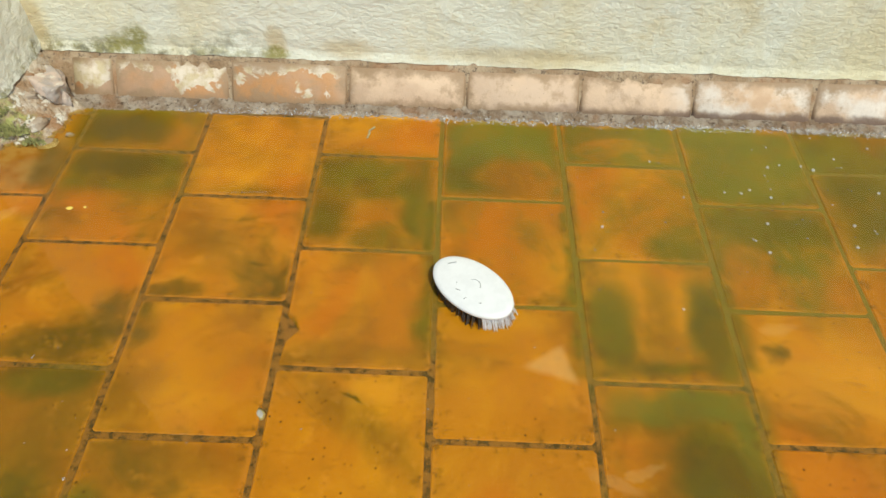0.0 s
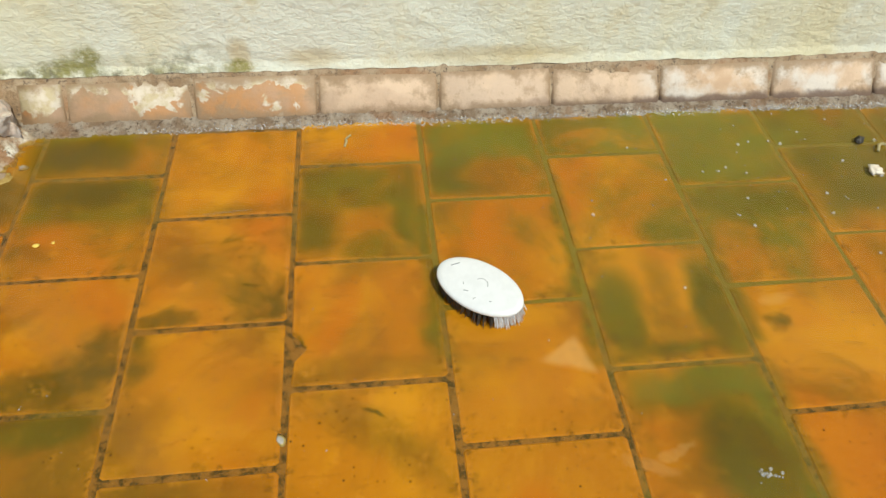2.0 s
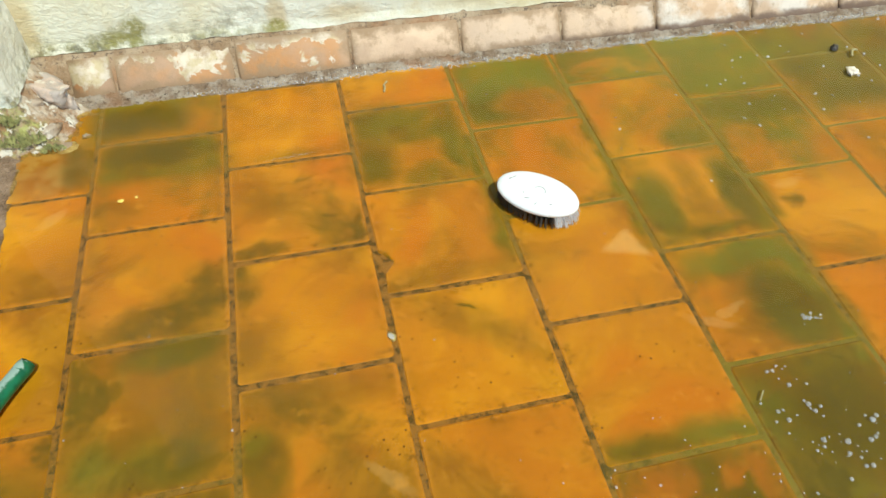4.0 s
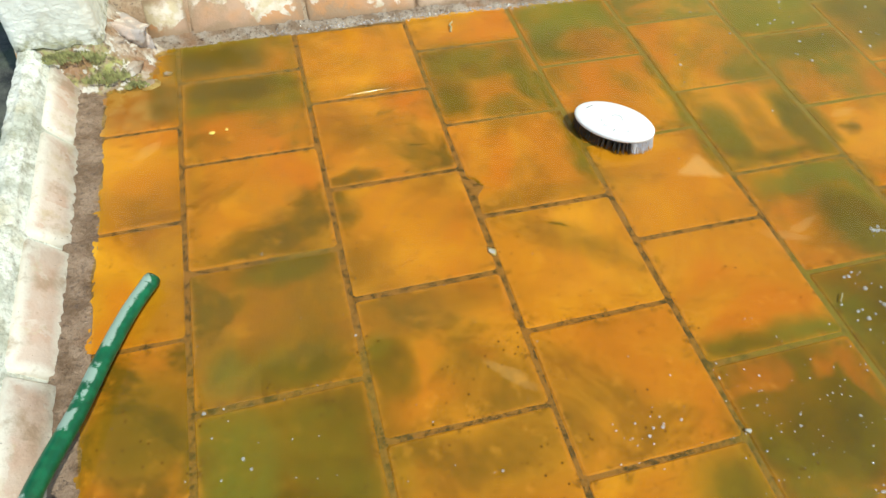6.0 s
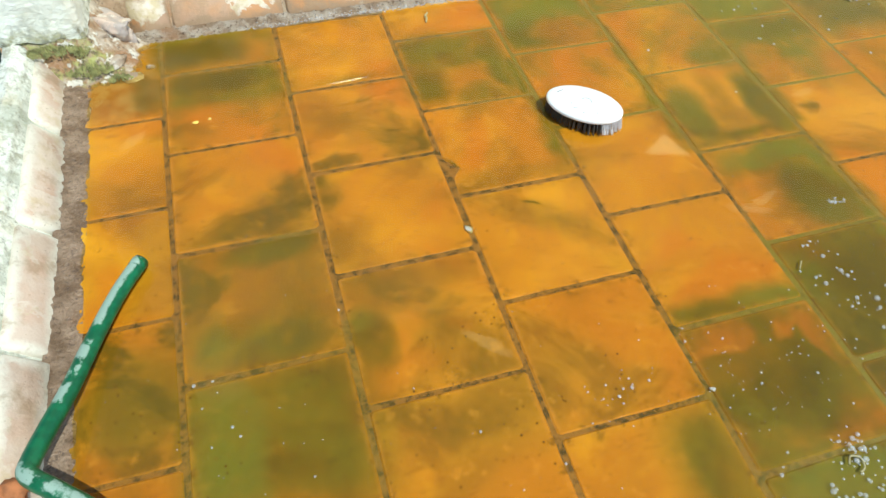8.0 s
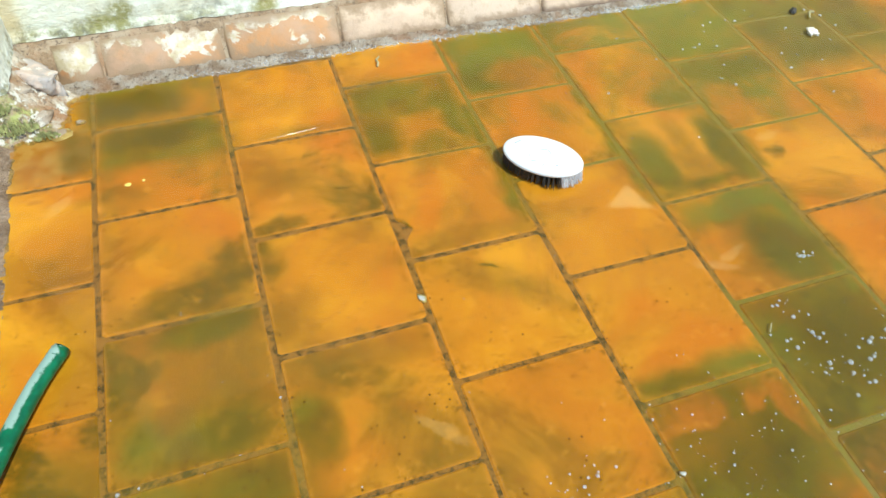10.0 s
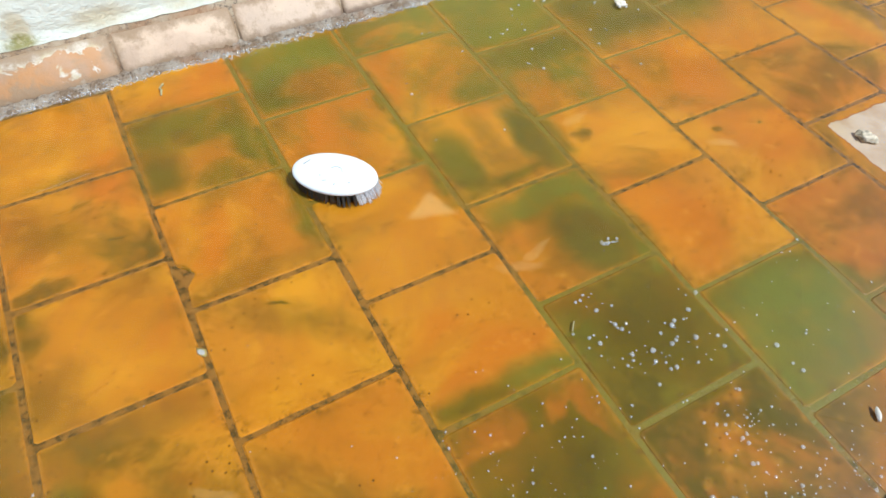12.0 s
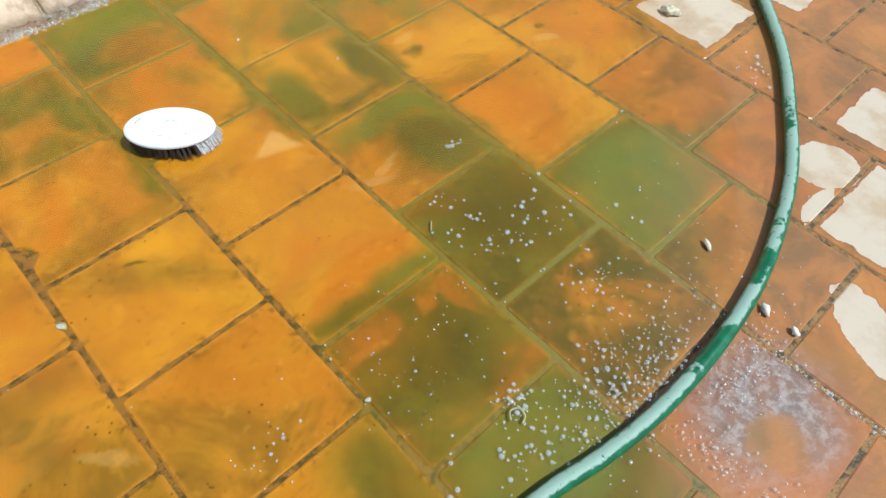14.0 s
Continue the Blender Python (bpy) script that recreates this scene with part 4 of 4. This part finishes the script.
twig([(-0.150, 0.950, 0.005), (-0.146, 0.960, 0.009), (-0.147, 0.970, 0.007), (-0.138, 0.982, 0.006)], 0.0022, "short beige plant scrap in shallow water")
twig([(0.118, -0.150, 0.006), (0.126, -0.141, 0.007), (0.137, -0.146, 0.007), (0.136, -0.158, 0.006), (0.126, -0.163, 0.006)], 0.0014, "small curled straw scrap on the water")
twig([(0.905, 0.870, 0.006), (0.915, 0.885, 0.010), (0.930, 0.888, 0.007)], 0.003, "dark plant scrap standing out of the water")
twig([(0.250, 0.145, 0.005), (0.262, 0.158, 0.006)], 0.0012, "short straw scrap on the water")


# ---- bubbles ----
def make_bubbles():
    rng = random.Random(11)
    spots = []

    def cluster(x, y, sx, sy, n, r0, r1, turn=0.0):
        c, s = math.cos(radians(turn)), math.sin(radians(turn))
        for _ in range(n):
            u, v = rng.gauss(0, sx), rng.gauss(0, sy)
            spots.append((x + u * c - v * s, y + u * s + v * c, r0 + (r1 - r0) * rng.random() ** 2.5))

    cluster(0.36, 0.065, 0.060, 0.045, 60, 0.0014, 0.0050, -40)
    cluster(0.405, 0.258, 0.008, 0.006, 14, 0.0015, 0.0045)
    cluster(0.30, 0.185, 0.008, 0.006, 8, 0.0015, 0.004)
    cluster(0.39, -0.08, 0.03, 0.018, 45, 0.0010, 0.0035)
    cluster(0.10, 0.0, 0.10, 0.07, 110, 0.0009, 0.0026)
    cluster(0.29, -0.205, 0.070, 0.034, 260, 0.0012, 0.0038, 12)
    cluster(0.33, -0.235, 0.070, 0.020, 140, 0.0010, 0.0034, 8)
    cluster(0.42, -0.312, 0.055, 0.024, 300, 0.0008, 0.0026, 5)
    cluster(0.462, -0.42, 0.004, 0.06, 110, 0.0009, 0.0028)
    cluster(0.275, -0.36, 0.018, 0.05, 170, 0.0009, 0.0028)
    cluster(0.137, -0.140, 0.012, 0.014, 40, 0.0016, 0.0046)
    cluster(0.13, -0.19, 0.07, 0.03, 60, 0.0012, 0.0048)
    cluster(-0.13, 0.03, 0.018, 0.015, 16, 0.0012, 0.0032)
    cluster(0.62, 0.02, 0.08, 0.08, 40, 0.0009, 0.0028)
    cluster(0.16, -0.20, 0.05, 0.035, 24, 0.002, 0.0050)
    cluster(0.33, 0.10, 0.05, 0.04, 18, 0.002, 0.0048)
    cluster(0.62, 0.80, 0.26, 0.14, 26, 0.0014, 0.0040)
    cluster(0.22, -0.25, 0.05, 0.03, 120, 0.0008, 0.0026)
    cluster(0.975, 0.012, 0.026, 0.022, 16, 0.0022, 0.0062)
    cluster(0.50, -0.22, 0.10, 0.05, 90, 0.0008, 0.0022)
    cluster(0.55, 0.78, 0.25, 0.14, 40, 0.0010, 0.0026)
    cluster(0.80, 0.86, 0.15, 0.08, 60, 0.0010, 0.0045)
    cluster(-0.55, 0.15, 0.13, 0.12, 36, 0.0010, 0.0032)
    cluster(-0.10, 0.45, 0.35, 0.28, 90, 0.0007, 0.0018)
    # tiny raised bubbles added as the white glints of the wet wall foot
    for k in range(2600):
        x = -0.55 + 2.2 * rng.random() ** 0.8
        spots.append((x, 1.014 - wob(x, 0, 7, 5, 0.006) + rng.gauss(0.0, 0.006), rng.uniform(0.0007, 0.0022), 0.002 + 0.003 * rng.random()))
    ring, verts, faces = 8, [], []
    for x, y, r, *lift in spots:
        up = 0.0042 + (lift[0] if lift else 0.0)
        if not (-0.83 < x < 1.9 and y < 1.04):
            continue
        b = len(verts)
        for lat in (-0.25, 0.25, 0.65, 1.05):
            for k in range(ring):
                a = k * math.tau / ring
                verts.append((x + r * math.cos(lat) * math.cos(a), y + r * math.cos(lat) * math.sin(a), up + r * 0.8 * math.sin(lat)))
        verts.append((x, y, up + r * 0.8))
        for j in range(3):
            for k in range(ring):
                faces.append((b + j * ring + k, b + j * ring + (k + 1) % ring, b + (j + 1) * ring + (k + 1) % ring, b + (j + 1) * ring + k))
        for k in range(ring):
            faces.append((b + 3 * ring + k, b + 3 * ring + (k + 1) % ring, b + 4 * ring))
    ob = new("bubbles", mesh_of("bubbles", verts, faces, BUBBLE, True))
    return tagged(ob, "small white air bubbles on the water, more added as glints along the wall foot", "bubbles", kind="stuff")


make_bubbles()


# ---- bricks of the wall foot and the kerb ----
def brick_meshes(length, count, seed):
    rng = random.Random(seed)
    out = []
    for _ in range(count):
        bm = chamfer_box(length, 0.085, 0.055, 0.006, 0.0016, rng)
        me = bpy.data.meshes.new("brick")
        bm.to_mesh(me)
        bm.free()
        me.materials.append(BRICK)
        me.polygons.foreach_set("use_smooth", [True] * len(me.polygons))
        out.append(me)
    return out


def lay_bricks():
    rng = random.Random(5)
    tilt = math.degrees(math.atan2(SLOPE_RISE, SLOPE_RUN))
    full = brick_meshes(0.225, 5, 1)
    joints = [-0.765, -0.680, -0.441, -0.200, 0.043, 0.276, 0.509, 0.756]
    while joints[-1] < EAST - 0.3:
        joints.append(joints[-1] + 0.238)
    cy, cz = WALL + SLOPE_RUN / 2, SLOPE_RISE / 2 + 0.003
    ny, nz = -math.sin(radians(tilt)), math.cos(radians(tilt))
    for k, (a, b) in enumerate(zip(joints, joints[1:])):
        ob = new("brick", full[k % 5])
        d = 0.0275 - 0.002 + rng.uniform(-0.002, 0.002)
        ob.matrix_basis = pose((a + b) / 2, cy - ny * d, cz - nz * d, tilt + rng.uniform(-2, 2), 0, rng.uniform(-0.6, 0.6)) @ Matrix.Diagonal(((b - a - 0.0035) / 0.225, 1, 1, 1))
        ob.parent = backing
    joints = [0.942, 0.752, 0.513, 0.284]
    while joints[-1] > SOUTH + 0.3:
        joints.append(joints[-1] - 0.236)
    for k, (a, b) in enumerate(zip(joints, joints[1:])):
        ob = new("brick", full[(k + 2) % 5])
        d = 0.0275 - 0.002 + rng.uniform(-0.002, 0.002)
        nx = math.sin(radians(tilt))
        ob.matrix_basis = pose(CURB - 0.020 - nx * d, (a + b) / 2, cz - 0.006 - nz * d, tilt + rng.uniform(-2, 2), 0, 90) @ Matrix.Diagonal(((a - b - 0.010) / 0.225, 0.80, 1, 1))
        ob.parent = kerb


lay_bricks()


# ---- floor tiles ----
def tile_mesh(w, l, seed, chip=()):
    """A tile with worn, rounded edges, clipped corners and a top that is not quite flat."""
    rng = random.Random(seed)
    k, c = 0.004, 0.0024
    a, b = w / 2, l / 2
    outline = [(-a + k, -b), (a - k, -b), (a, -b + k), (a, b - k), (a - k, b), (-a + k, b), (-a, b - k), *chip, (-a, -b + k)]
    outline = [(x + rng.uniform(-1, 1) * 0.0011, y + rng.uniform(-1, 1) * 0.0011) for x, y in outline]
    n = len(outline)
    verts = [(x, y, -0.018) for x, y in outline] + [(x, y, -c * 0.8) for x, y in outline]
    verts += [(x * (1 - c / a), y * (1 - c / b), rng.uniform(-0.0007, 0.0003)) for x, y in outline] + [(0, 0, 0.0004)]
    faces = [(r + i, r + (i + 1) % n, r + n + (i + 1) % n, r + n + i) for r in (0, n) for i in range(n)]
    faces += [(2 * n + i, 2 * n + (i + 1) % n, 3 * n) for i in range(n)]
    return mesh_of("tile", verts, faces, TILE)


def lay_tiles():
    rng = random.Random(9)
    gap, cross = 0.0078, 0.0066
    grime = {(-2, 2): (0.34, 0.45, 0.6), (-3, 0): (0.42, 0.35, 0.7), (-3, -1): (0.50, 0.4, 0.3), (-1, 2): (0.5, 0.6, 0.2), (0, 3): (0.45, 0.4, 0), (0, 2): (0.42, 0.6, 0.2), (0, 1): (0.15, 0.75, 0.1), (0, 0): (0.18, 0.85, 0.1)}
    grime |= {(0, -1): (0.62, 0.15, 0.3), (0, -2): (0.9, 0.3, 0.3), (1, 3): (0.6, 0.6, 0), (1, 2): (0.42, 0.6, 0), (1, 1): (0.42, 0.6, 0.3), (1, 0): (0.35, 0.5, 0.2), (1, -1): (0.85, 0.2, 1.0)}
    grime |= {(3, -1): (0.1, 0.0, 0.6), (3, -2): (0.05, 0.0, 0.6), (4, -1): (0.25, 0.25, 0.5), (4, -2): (0.1, 0.0, 0.5), (1, -2): (0.45, 0.0, 0.9), (2, 3): (0.6, 0.5, 0), (2, 2): (0.55, 0.6, 0.1), (2, 1): (0.25, 0.75, 0.1), (2, 0): (0.2, 0.6, 0.1), (3, 2): (0.35, 0.45, 0.1), (3, 1): (0.25, 0.55, 0.1), (3, 0): (0.2, 0.55, 0.2), (2, -1): (0.66, 0.5, 0.2), (2, -2): (0.5, 0.0, 0.9), (3, 3): (0.8, 0.5, 0.1), (-4, -1): (0.3, 0.6, 0.3), (-4, 0): (0.34, 0.5, 0.9), (-4, 1): (0.05, 1.0, 0.05), (-4, 2): (0.12, 0.9, 0.2)}
    grime |= {(-2, 0): (0.24, 0.55, 0.4), (-2, 1): (0.1, 0.8, 0.2), (-1, 0): (0.1, 0.9, 0.15), (-1, 1): (0.22, 0.6, 0.2), (-1, -1): (0.12, 0.5, 0.4), (-3, 1): (0.15, 0.7, 0.3), (-3, 2): (0.45, 0.5, 0.3), (-3, 3): (0.55, 0.4, 0.2)}
    # cross joints of each column, counted from the one nearest y = 0.35
    joints = {-4: (0.084, 0.316, 0.538, 0.770), -3: (0.195, 0.430, 0.666, 0.897), -2: (0.097, 0.326, 0.556, 0.785), -1: (-0.011, 0.213, 0.440, 0.670, 0.905), 0: (-0.130, 0.098, 0.334, 0.565, 0.800),
              1: (-0.020, 0.209, 0.434, 0.668, 0.903), 2: (-0.112, 0.116, 0.344, 0.572, 0.806), 3: (-0.020, 0.204, 0.437, 0.670, 0.903), 4: (-0.130, 0.098, 0.322, 0.552, 0.785)}
    row = 0.231
    full = [tile_mesh(PITCH - gap, row - cross, k) for k in range(8)]
    chipped = tile_mesh(PITCH - gap, row - cross, 40, ((-0.113, -0.022), (-0.092, -0.048), (-0.109, -0.070)))
    top = 1.045
    for c in range(-4, 10):
        x0, x1 = X0 + c * PITCH, X0 + (c + 1) * PITCH
        if c == -4:
            x0 = CURB + 0.012
        ys = list(joints.get(c, (0.434,) if c % 2 else (0.325,)))
        while ys[-1] < top:
            ys.append(ys[-1] + row)
        while ys[0] > SOUTH + 0.2:
            ys.insert(0, ys[0] - row)
        zero = min(range(len(ys)), key=lambda i: abs(ys[i] - 0.38))
        for i in range(len(ys) - 1):
            lo, hi, n = ys[i], min(ys[i + 1], top), i + 1 - zero
            if hi - lo < 0.03:
                continue
            cut = (x1 - x0 < PITCH - 0.001) or hi == top
            me = tile_mesh(x1 - x0 - gap, hi - lo - cross, c * 17 + i) if cut else full[rng.randrange(8)]
            if (c, n) == (-1, 1):
                me = chipped
            ob = new("tile", me)
            ob.matrix_basis = pose((x0 + x1) / 2, (hi + lo) / 2, rng.uniform(-0.0007, 0.0004), rng.uniform(-0.1, 0.1), rng.uniform(-0.1, 0.1), rng.uniform(-0.25, 0.25)) @ Matrix.Diagonal((1, 1 if cut else (hi - lo - cross) / (row - cross), 1, 1))
            far = max(0.0, min(1.0, (x1 - 0.2) / 0.8))
            ob.color = (*grime.get((c, n), (0.2 + 0.15 * rng.random(), 0.7 * (1 - far) + 0.4 * far + 0.15 * rng.random(), 0.1 + 0.4 * far)), 1)
            ob.parent = floor


lay_tiles()
